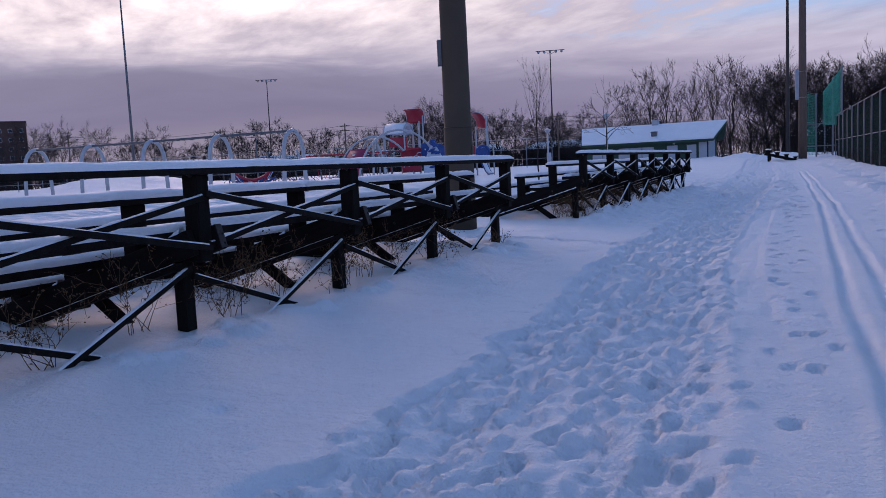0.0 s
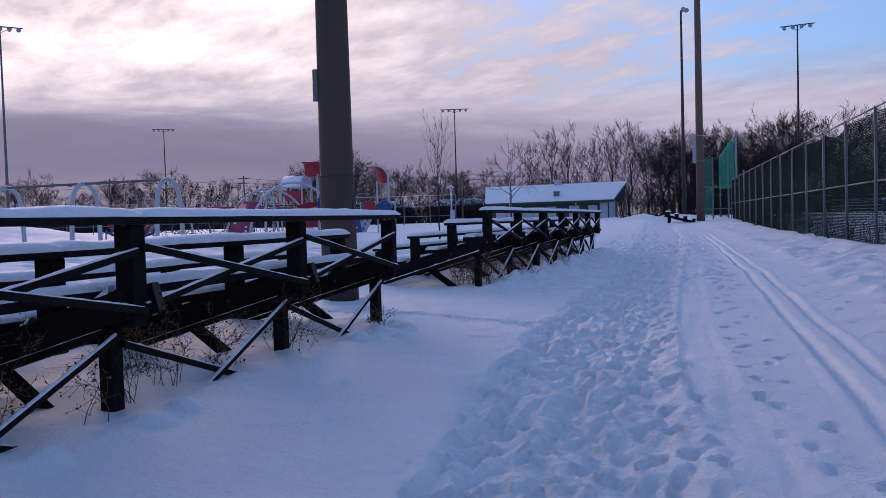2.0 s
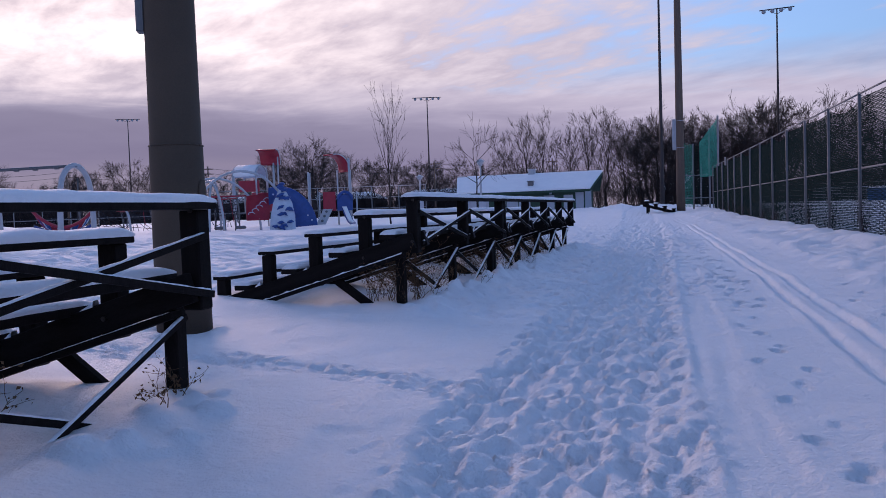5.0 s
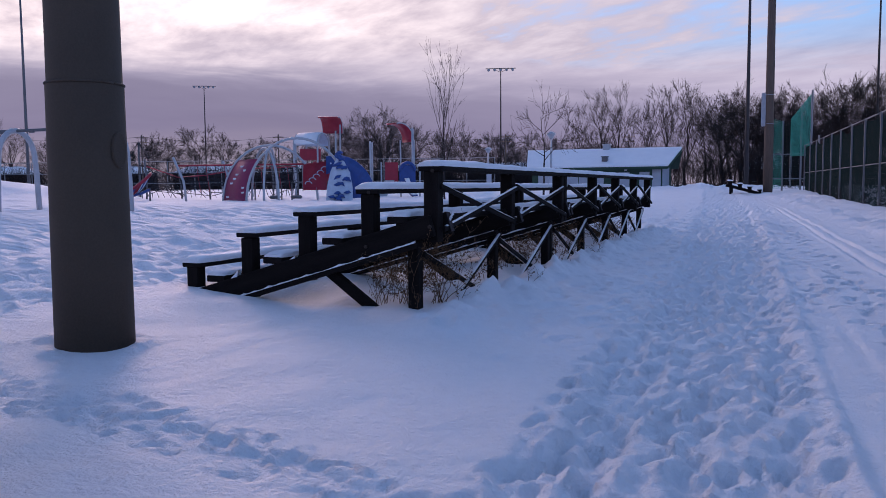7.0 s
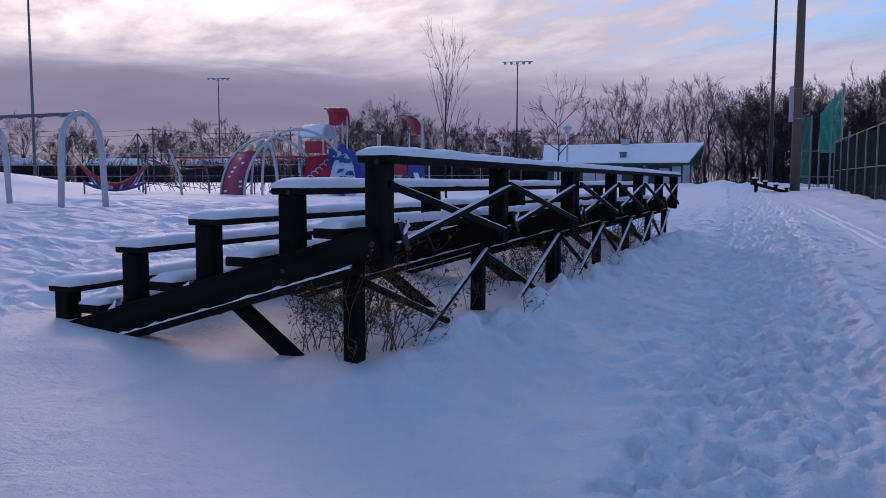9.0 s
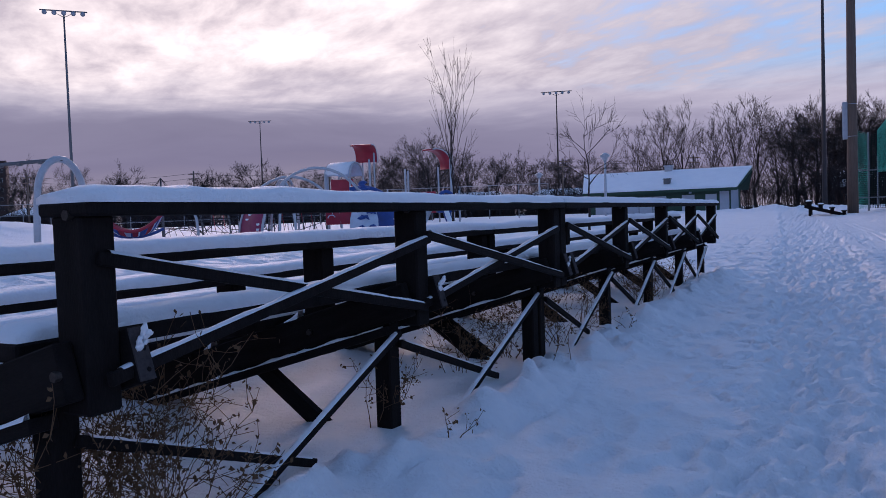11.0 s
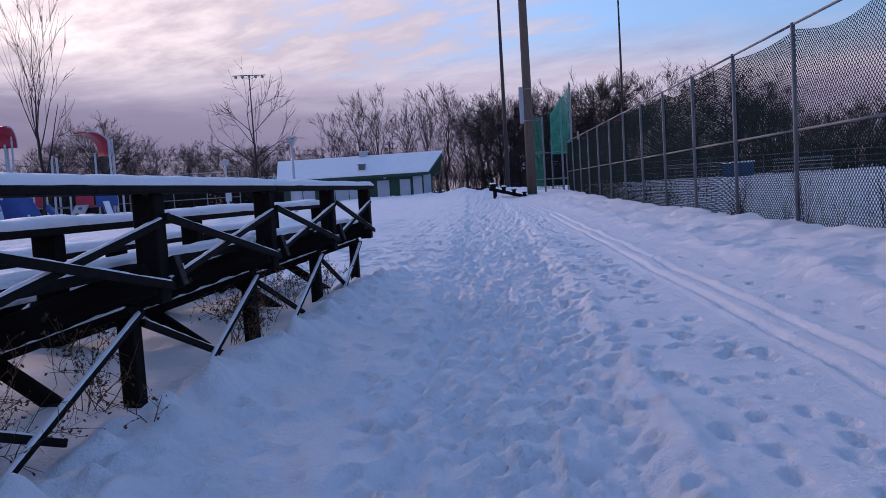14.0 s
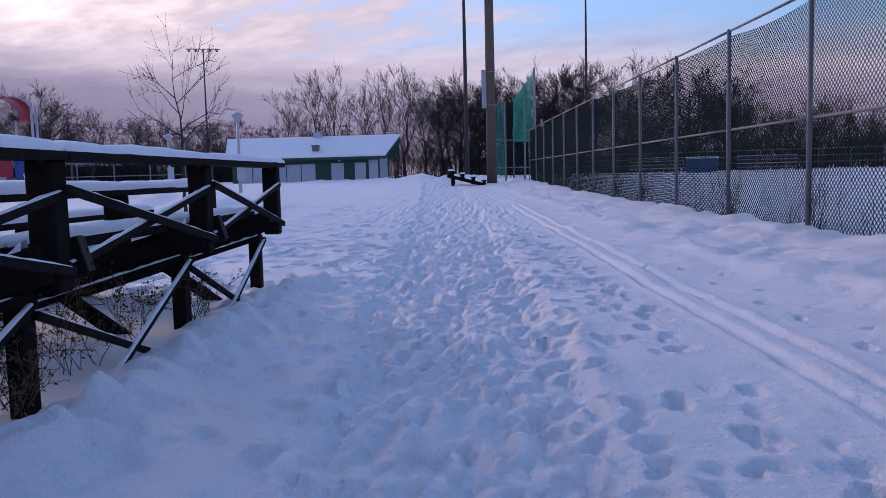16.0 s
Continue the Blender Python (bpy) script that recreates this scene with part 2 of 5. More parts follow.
def tube_data(points, radii, sides=8, caps=True):
    """Rings swept along a line of points."""
    verts, faces = [], []
    pts = [Vector(p) for p in points]
    ref = Vector((0.3, 0.9, 0.1)).normalized()
    for i, p in enumerate(pts):
        d = (pts[min(i + 1, len(pts) - 1)] - pts[max(i - 1, 0)]).normalized()
        u = d.cross(ref)
        if u.length < 0.05:
            u = d.cross(Vector((1, 0, 0)))
        u.normalize()
        v = d.cross(u)
        r = radii[i] if isinstance(radii, (list, tuple)) else radii
        for k in range(sides):
            a = 2 * math.pi * k / sides
            verts.append(p + u * (r * math.cos(a)) + v * (r * math.sin(a)))
    for i in range(len(pts) - 1):
        for k in range(sides):
            a, b = i * sides + k, i * sides + (k + 1) % sides
            faces.append((a, b, b + sides, a + sides))
    if caps:
        faces.append(tuple(range(sides))[::-1])
        faces.append(tuple(range((len(pts) - 1) * sides, len(pts) * sides)))
    return verts, faces


def tube(name, points, radii, mat, parent=None, sides=10, label="", smooth=True, m=None):
    v, f = tube_data(points, radii, sides)
    return put(name, mesh_of(name, v, f, mat, smooth), parent, label, m)


def joined(name, pieces, mat, parent=None, label="", smooth=False, m=None):
    """Several (verts, faces) as one mesh."""
    verts, faces = [], []
    for v, f in pieces:
        o = len(verts)
        verts += v
        faces += [tuple(i + o for i in t) for t in f]
    return put(name, mesh_of(name, verts, faces, mat, smooth), parent, label, m)


def smoothstep(a, b, x):
    t = np.clip((x - a) / (b - a), 0, 1)
    return t * t * (3 - 2 * t)


def vnoise(x, y, seed=0):
    """Smooth value noise in -1..1 on arrays."""
    xi, yi = np.floor(x).astype(np.int64), np.floor(y).astype(np.int64)
    fx, fy = x - xi, y - yi
    fx, fy = fx * fx * (3 - 2 * fx), fy * fy * (3 - 2 * fy)

    def rnd(i, j):
        h = (i * 374761393 + j * 668265263 + seed * 974711) & 0x7FFFFFFF
        h = ((h ^ (h >> 13)) * 1274126177) & 0x7FFFFFFF
        h = h ^ (h >> 16)
        return (h & 0xFFFF) / 32767.5 - 1

    a, b = rnd(xi, yi), rnd(xi + 1, yi)
    c, d = rnd(xi, yi + 1), rnd(xi + 1, yi + 1)
    return (a * (1 - fx) + b * fx) * (1 - fy) + (c * (1 - fx) + d * fx) * fy


# ---- ground ----
def ski_x(y):
    return np.interp(y, [-30, 0, 6, 9, 14, 25, 34, 42, 61, 88, 120], [0.55, 0.45, 0.36, 0.24, 0.15, -0.05, -0.38, -0.62, -1.45, -3.9, -8])


def trod_left(y):
    return np.interp(y, [-30, 3, 7, 14, 24, 33, 42, 60, 100], [-2.4, -2.45, -2.5, -3.1, -3.2, -3.8, -4.3, -5.3, -8])


def trod_right(y):
    return np.interp(y, [-30, 4, 7, 11, 15, 23, 33, 41, 60, 100], [0.2, -0.5, -0.8, -1.3, -1.5, -1.7, -1.9, -2.1, -2.9, -5.2])


def fence_x(y):
    return 3.666 - 0.055 * (y - 45)


def lie(x, y):
    """The broad lie of the land."""
    x, y = np.asarray(x, float), np.asarray(y, float)
    left = 0.15 * smoothstep(-7.2, -8.8, x) + 0.41 * smoothstep(-10.5, -24, x)
    far = 0.95 * smoothstep(45, 122, y)
    h = np.maximum(left, far)
    h = h + 1.7 * np.exp(-(((x + 61) / 8) ** 2 + ((y - 57) / 8) ** 2))
    h = h + 0.18 * smoothstep(2.0, 0.3, np.abs(x - fence_x(y))) * smoothstep(140, 95, y)
    h = h + 0.05 * np.exp(-(((x + 7.43) ** 2 + (y - 16.66) ** 2) / 0.35))
    return h


def heap(x, y):
    h = np.zeros_like(x)
    for cx, cy, sx, sy, top in ((-9.5, 112, 3.6, 1.7, 0.6), (-13.5, 113.5, 2.8, 1.6, 0.5), (-5.5, 118, 4, 2, 0.5), (-19, 115, 3.5, 1.4, 0.3), (-15, 60, 3.5, 2.2, 0.55), (-20, 66, 3.0, 2.0, 0.5)):
        h = np.maximum(h, top * np.exp(-(((x - cx) / sx) ** 2 + ((y - cy) / sy) ** 2)))
    return h * (1 + 0.35 * vnoise(x * 1.6, y * 1.6, 11) + 0.2 * vnoise(x * 4, y * 4, 12))


def lumps(x, y):
    """Drifts, bumps and the ski grooves."""
    h = 0.05 * smoothstep(-4.0, -5.2, x) * smoothstep(-12, -9, x) + 0.03 * vnoise(x * 0.45, y * 0.45, 1) + 0.014 * vnoise(x * 1.3, y * 1.3, 2) + 0.014 * vnoise(x * 3.1, y * 2.4, 27) + 0.012 * vnoise(x * 6.5, y * 5, 28) * np.abs(vnoise(x * 0.8, y * 0.8, 29))
    sm = smoothstep(-9.5, -10.5, x)
    h = h + sm * (0.06 * vnoise(x * 0.9, y * 1.1, 3) + 0.055 * vnoise(x * 2.3, y * 2.3, 4) + 0.02 * vnoise(x * 5, y * 5, 24))
    xl, xr, xs = trod_left(y), trod_right(y), ski_x(y)
    inside = smoothstep(-0.05, 0.05, x - xl + 0.22 * vnoise(y * 1.7, y * 0.3, 5)) * smoothstep(0.25, -0.25, x - xr)
    worn = 0.075 * (0.5 - np.abs(vnoise(x * 4, y * 0.8, 6))) + 0.034 * (0.5 - np.abs(vnoise(x * 11, y * 4, 26))) + 0.02 * vnoise(x * 13, y * 9, 7) + 0.008 * vnoise(x * 22, y * 18, 8)
    h = h + inside * (worn - 0.082)
    edge = (0.02 * smoothstep(48, 34, y) + 0.05 * smoothstep(20, 26, y) * smoothstep(38, 31, y)) * np.exp(-((x - xr - 0.1 + 0.08 * vnoise(y * 0.9, y * 0, 9)) / 0.13) ** 2)
    h = h + edge * (0.7 + 0.5 * vnoise(x * 5, y * 2.2, 10))
    # a smooth strip beside the prints, pressed by a sled
    sled = smoothstep(-0.02, 0.06, x - xr - 0.12) * smoothstep(0.62, 0.50, x - xr) * smoothstep(4, 9, y) * smoothstep(30, 24, y)
    h = h - sled * (0.035 + 0.012 * vnoise(x * 9, y * 0.7, 36))
    lane = smoothstep(xs - 1.2, xs - 0.6, x) * smoothstep(xs + 1.4, xs + 0.7, x)
    h = h - 0.03 * lane
    wob = 0.03 * vnoise(y * 0.35, y * 0, 13)
    kept = 0.75 + 0.35 * vnoise(x * 2, y * 0.6, 35)
    for off in (0.0, 0.36):
        dx = x - xs - off - wob
        h = h - kept * 0.058 * np.exp(-((dx / 0.055) ** 4)) + 0.022 * np.exp(-(((np.abs(dx) - 0.13) / 0.05) ** 2)) * (0.8 + 0.5 * vnoise(x * 6, y * 3, 14))
    bankm = smoothstep(xs + 1.25, xs + 1.9, x)
    h = h + bankm * (0.08 + 0.09 * vnoise(x * 1.1, y * 0.8, 15) + 0.06 * vnoise(x * 2.7, y * 2.0, 16) + 0.012 * vnoise(x * 8, y * 8, 17))
    # clods along the backs of the stands, hollow underneath
    for y0, y1, piled in ((-3.5, 14.6, 0.25), (18.4, 36.6, 0.75)):
        along = smoothstep(y0 - 0.4, y0 + 0.4, y) * smoothstep(y1 + 0.4, y1 - 0.4, y)
        rim = np.exp(-((x + 5.0) / 0.38) ** 2)
        h = h + along * rim * piled * (0.16 + 0.09 * vnoise(x * 2.6, y * 2.2, 18) + 0.04 * vnoise(x * 6, y * 5, 19))
        under = smoothstep(-5.25, -5.7, x) * smoothstep(-9.0, -8.2, x)
        h = h + along * under * (0.02 + 0.06 * vnoise(x * 1.2, y * 0.9, 20))
    return h


def dent(field, xs, ys, cx, cy, ang, length, width, depth, rim=0.35):
    H, LO, HI, W = field
    r = length * 1.2
    i0, i1 = np.searchsorted(xs, (cx - r, cx + r))
    j0, j1 = np.searchsorted(ys, (cy - r, cy + r))
    if i1 - i0 < 2 or j1 - j0 < 2:
        return
    X, Y = np.meshgrid(xs[i0:i1] - cx, ys[j0:j1] - cy)
    u = (X * math.cos(ang) + Y * math.sin(ang)) / (width / 2)
    v = (-X * math.sin(ang) + Y * math.cos(ang)) / (length / 2)
    d = np.sqrt(u * u + v * v)
    d = d * (1 + 0.30 * W[j0:j1, i0:i1])
    if depth < 0:
        H[j0:j1, i0:i1] += -depth * np.clip(1 - d ** 3, 0, 1) * (d < 1)
        return
    low, high = LO[j0:j1, i0:i1], HI[j0:j1, i0:i1]
    np.minimum(low, -depth * np.clip(1 - d ** 4.5, 0, 1) * (d < 1), out=low)
    np.maximum(high, rim * depth * np.exp(-(((d - 1.15) / 0.28) ** 2)), out=high)


def spaced(fine0, fine1, step, lo, hi, grow, grow_lo=0.0):
    mid = list(np.arange(fine0, fine1, step))
    a, s = [], step
    x = fine0
    while x > lo:
        s = min(s * (grow_lo or grow), 60)
        x -= s
        a.append(x)
    b, s = [], step
    x = mid[-1]
    while x < hi:
        s = min(s * grow, 60)
        x += s
        b.append(x)
    return np.array(a[::-1] + mid + b)


def make_ground():
    xs = spaced(-6.2, 3.2, 0.036, -900, 900, 1.05, 1.03)
    ys = spaced(2.2, 43.0, 0.036, -400, 1400, 1.03, 1.06)
    X, Y = np.meshgrid(xs, ys)
    H = lie(X, Y) + lumps(X, Y) * smoothstep(260, 120, np.hypot(X, Y)) + heap(X, Y)
    F = (H, np.zeros_like(H), np.zeros_like(H), vnoise(X * 9, Y * 9, 31))
    rng = random.Random(7)
    # many feet along the trodden band, of grown walkers, children and dogs
    for lane in range(15):
        u = (lane + 0.4) / 15 + rng.uniform(-0.03, 0.03)
        y, k, ph = 0.6 + rng.random(), 0, rng.uniform(0, 9)
        small = lane % 4 == 1
        stride = rng.uniform(0.24, 0.36) if not small else 0.17
        while y < 64:
            a, b = float(trod_left(y)), float(trod_right(y))
            x = a + (b - a) * (u + 0.05 * math.sin(y * 0.31 + ph)) + (0.075 if k % 2 else -0.075) + rng.gauss(0, 0.04)
            if rng.random() < 0.88:
                size = rng.uniform(0.55, 0.8) if small else rng.uniform(0.8, 1.1)
                heel, depth = size * 0.28, rng.uniform(0.03, 0.09) * (0.7 if small else 1.0)
                ang = rng.gauss(0, 0.2)
                dent(F, xs, ys, x, y, ang, heel * 0.66, heel * 0.40, depth, 0.25)
                dent(F, xs, ys, x - math.sin(ang) * heel * 0.42, y + math.cos(ang) * heel * 0.42, ang, heel * 0.62, heel * 0.46, depth * rng.uniform(0.7, 1.15), 0.25)
            y += stride * rng.uniform(0.75, 1.3)
            k += 1
    # kicked-up crumbs along the band and its edge
    for _ in range(2600):
        y = 1.5 + 44 * rng.random() ** 1.2
        a, b = float(trod_left(y)), float(trod_right(y))
        x = a + rng.gauss(0, 0.12) if rng.random() < 0.3 else rng.uniform(a, b + 0.2)
        dent(F, xs, ys, x, y, rng.uniform(0, 3), rng.uniform(0.07, 0.16), rng.uniform(0.06, 0.11), -rng.uniform(0.008, 0.028), 0.0)
    for _ in range(900):
        y = rng.uniform(20, 60)
        x = rng.uniform(float(trod_left(y)) - 0.5, float(ski_x(y)) - 0.35)
        dent(F, xs, ys, x, y, rng.gauss(0, 0.3), rng.uniform(0.2, 0.36), rng.uniform(0.1, 0.18), rng.uniform(0.03, 0.09), 0.25)
    # single walkers beside it
    for x_of, side, y0, y1 in ((lambda y: ski_x(y) - 0.62, 0.12, 3, 60), (lambda y: trod_right(y) + 0.85, 0.1, 6, 40), (lambda y: ski_x(y) + 1.0, 0.14, 14, 45), (lambda y: ski_x(y) + 0.18, 0.2, 20, 60)):
        y, k = y0, 0
        while y < y1:
            x = float(x_of(y)) + (side if k % 2 else -side) + rng.gauss(0, 0.05)
            if rng.random() < 0.8:
                dent(F, xs, ys, x, y, rng.gauss(0, 0.2), rng.uniform(0.2, 0.3), rng.uniform(0.09, 0.13), rng.uniform(0.025, 0.06), 0.3)
            y += rng.uniform(0.45, 0.8)
            k += 1
    # the track that crosses between the two stands
    for _ in range(900):
        x = rng.uniform(-10.5, -2.9)
        y = float(np.interp(x, [-10.5, -7.0, -5.5, -4.0, -3.0], [16.2, 15.35, 15.12, 14.78, 14.4])) + rng.gauss(0, 0.15)
        if rng.random() < 0.6:
            dent(F, xs, ys, x, y, 1.3 + rng.gauss(0, 0.5), rng.uniform(0.09, 0.24), rng.uniform(0.06, 0.12), rng.uniform(0.012, 0.045), 0.5)
        else:
            dent(F, xs, ys, x, y, rng.uniform(0, 3), rng.uniform(0.06, 0.14), rng.uniform(0.05, 0.1), -rng.uniform(0.006, 0.02), 0.0)
    # old prints all over the field towards the play area
    for _ in range(5200):
        y = rng.uniform(9, 62)
        x = -9.3 - 26 * rng.random() ** 1.5
        dent(F, xs, ys, x, y, rng.uniform(0, 3.1), rng.uniform(0.4, 0.8), rng.uniform(0.28, 0.5), rng.uniform(0.04, 0.11), 0.45)
    # scattered prints over the open snow behind the second stand and the far part of the path
    for _ in range(900):
        y = rng.uniform(34, 70)
        x = rng.uniform(-9, float(ski_x(y)) - 0.4)
        dent(F, xs, ys, x, y, rng.uniform(-0.6, 0.6), rng.uniform(0.3, 0.5), rng.uniform(0.18, 0.3), rng.uniform(0.05, 0.12))
    for _ in range(300):
        y = rng.uniform(18.5, 37)
        dent(F, xs, ys, rng.uniform(-4.9, -3.2), y, rng.uniform(-0.8, 0.8), rng.uniform(0.3, 0.55), rng.uniform(0.18, 0.32), rng.uniform(0.015, 0.045), 0.4)
    for _ in range(50):
        y = rng.uniform(3, 36)
        dent(F, xs, ys, rng.uniform(-4.7, -3.3), y, rng.uniform(-1, 1), rng.uniform(0.2, 0.5), rng.uniform(0.15, 0.35), rng.uniform(0.01, 0.03), 0.1)
    for y0, y1, count in ((-3.0, 14.2, 70), (18.8, 36.2, 190)):
        for _ in range(count):
            y = rng.uniform(y0, y1)
            dent(F, xs, ys, -5.02 + rng.gauss(0, 0.2), y, rng.uniform(0, 3), rng.uniform(0.16, 0.42), rng.uniform(0.14, 0.32), -rng.uniform(0.02, 0.065), 0.0)
    for _ in range(22):
        a = rng.uniform(0, 6.28)
        dent(F, xs, ys, -7.43 + 0.45 * math.cos(a), 16.66 + 0.45 * math.sin(a), a, rng.uniform(0.14, 0.3), rng.uniform(0.12, 0.22), -rng.uniform(0.008, 0.025), 0.0)
    D = F[1] + F[2] * (1 - smoothstep(-0.005, -0.03, F[1]))
    D[1:-1, 1:-1] = 0.68 * D[1:-1, 1:-1] + 0.08 * (D[:-2, 1:-1] + D[2:, 1:-1] + D[1:-1, :-2] + D[1:-1, 2:])
    H = H + D
    ny, nx = H.shape
    co = np.stack([X, Y, H], -1).reshape(-1, 3).astype(np.float32)
    idx = np.arange(nx * ny).reshape(ny, nx)
    q = np.stack([idx[:-1, :-1], idx[:-1, 1:], idx[1:, 1:], idx[1:, :-1]], -1).reshape(-1)
    me = bpy.data.meshes.new("ground")
    me.vertices.add(nx * ny)
    me.vertices.foreach_set("co", co.reshape(-1))
    me.loops.add(len(q))
    me.loops.foreach_set("vertex_index", q.astype(np.int32))
    me.polygons.add(len(q) // 4)
    me.polygons.foreach_set("loop_start", np.arange(0, len(q), 4, dtype=np.int32))
    me.polygons.foreach_set("use_smooth", np.ones(len(q) // 4, dtype=bool))
    me.update(calc_edges=True)
    me.validate()
    me.materials.append(SNOW)
    ob = new("ground", me)
    tagged(ob, "trodden white snow with footprints and ski tracks", "snow", kind="structure")
    return xs, ys, H


GX, GY, GH = make_ground()


def ground_z(x, y):
    """The snow's height at a place."""
    i = min(max(int(np.searchsorted(GX, x)) - 1, 0), len(GX) - 2)
    j = min(max(int(np.searchsorted(GY, y)) - 1, 0), len(GY) - 2)
    u, v = (x - GX[i]) / (GX[i + 1] - GX[i]), (y - GY[j]) / (GY[j + 1] - GY[j])
    return float((GH[j, i] * (1 - u) + GH[j, i + 1] * u) * (1 - v) + (GH[j + 1, i] * (1 - u) + GH[j + 1, i + 1] * u) * v)


# ---- bleachers ----
BAY = 2.66
POST_X = [-3.23, -2.37, -1.53, -0.67, 0.13]  # seat posts, from the lowest row to the highest
SEAT_Z = [0.50, 0.89, 1.165, 1.43, 1.685]  # tops of the seat planks


def snow_cap(name, x0, x1, y0, y1, z, thick, seed, parent, label=""):
    """A bumpy rounded layer of snow on a board that runs along y."""
    rng = random.Random(seed)
    n = max(6, int((y1 - y0) / 0.12))
    prof = [(0.0, 0.0), (0.0, 0.55), (0.10, 0.88), (0.35, 1.0), (0.65, 1.0), (0.90, 0.86), (1.0, 0.5), (1.0, 0.0)]
    verts, faces = [], []
    ph = rng.uniform(0, 50)
    for i in range(n + 1):
        y = y0 + (y1 - y0) * i / n
        t = thick * (1 + 0.16 * float(vnoise(np.array(y * 2.1 + ph), np.array(seed * 1.7), 31)) + 0.1 * float(vnoise(np.array(y * 7 + ph), np.array(seed * 1.7), 32)))
        if i in (0, n):
            t *= 0.55
        e0 = 0.014 * float(vnoise(np.array(y * 3 + ph), np.array(3.3), 33))
        e1 = 0.014 * float(vnoise(np.array(y * 3 + ph), np.array(9.3), 34))
        for u, v in prof:
            x = x0 + e0 + (x1 + e1 - x0 - e0) * u
            verts.append((x, y, z - 0.004 + t * v))
    k = len(prof)
    for i in range(n):
        for j in range(k - 1):
            a = i * k + j
            faces.append((a, a + k, a + k + 1, a + 1))
    faces.append(tuple(range(k)))
    faces.append(tuple(range(n * k, n * k + k))[::-1])
    return put(name, mesh_of(name, verts, faces, SNOW_CAP, True), parent, label)


def clump(seed, sx, sy, sz):
    """A lumpy little mass of snow."""
    rng = random.Random(seed)
    verts, faces = [], []
    n, m = 10, 7
    for j in range(m + 1):
        b = math.pi * j / m
        for i in range(n):
            a = 2 * math.pi * i / n
            r = 1 + (rng.uniform(-0.28, 0.28) if 0 < j < m else 0)
            verts.append((sx * r * math.sin(b) * math.cos(a), sy * r * math.sin(b) * math.sin(a), sz * r * math.cos(b)))
    for j in range(m):
        for i in range(n):
            p, q = j * n + i, j * n + (i + 1) % n
            faces.append((p, p + n, q + n, q))
    return verts, faces


def stringer_top(x):
    return 0.37 + 0.298 * (x + 2.41)


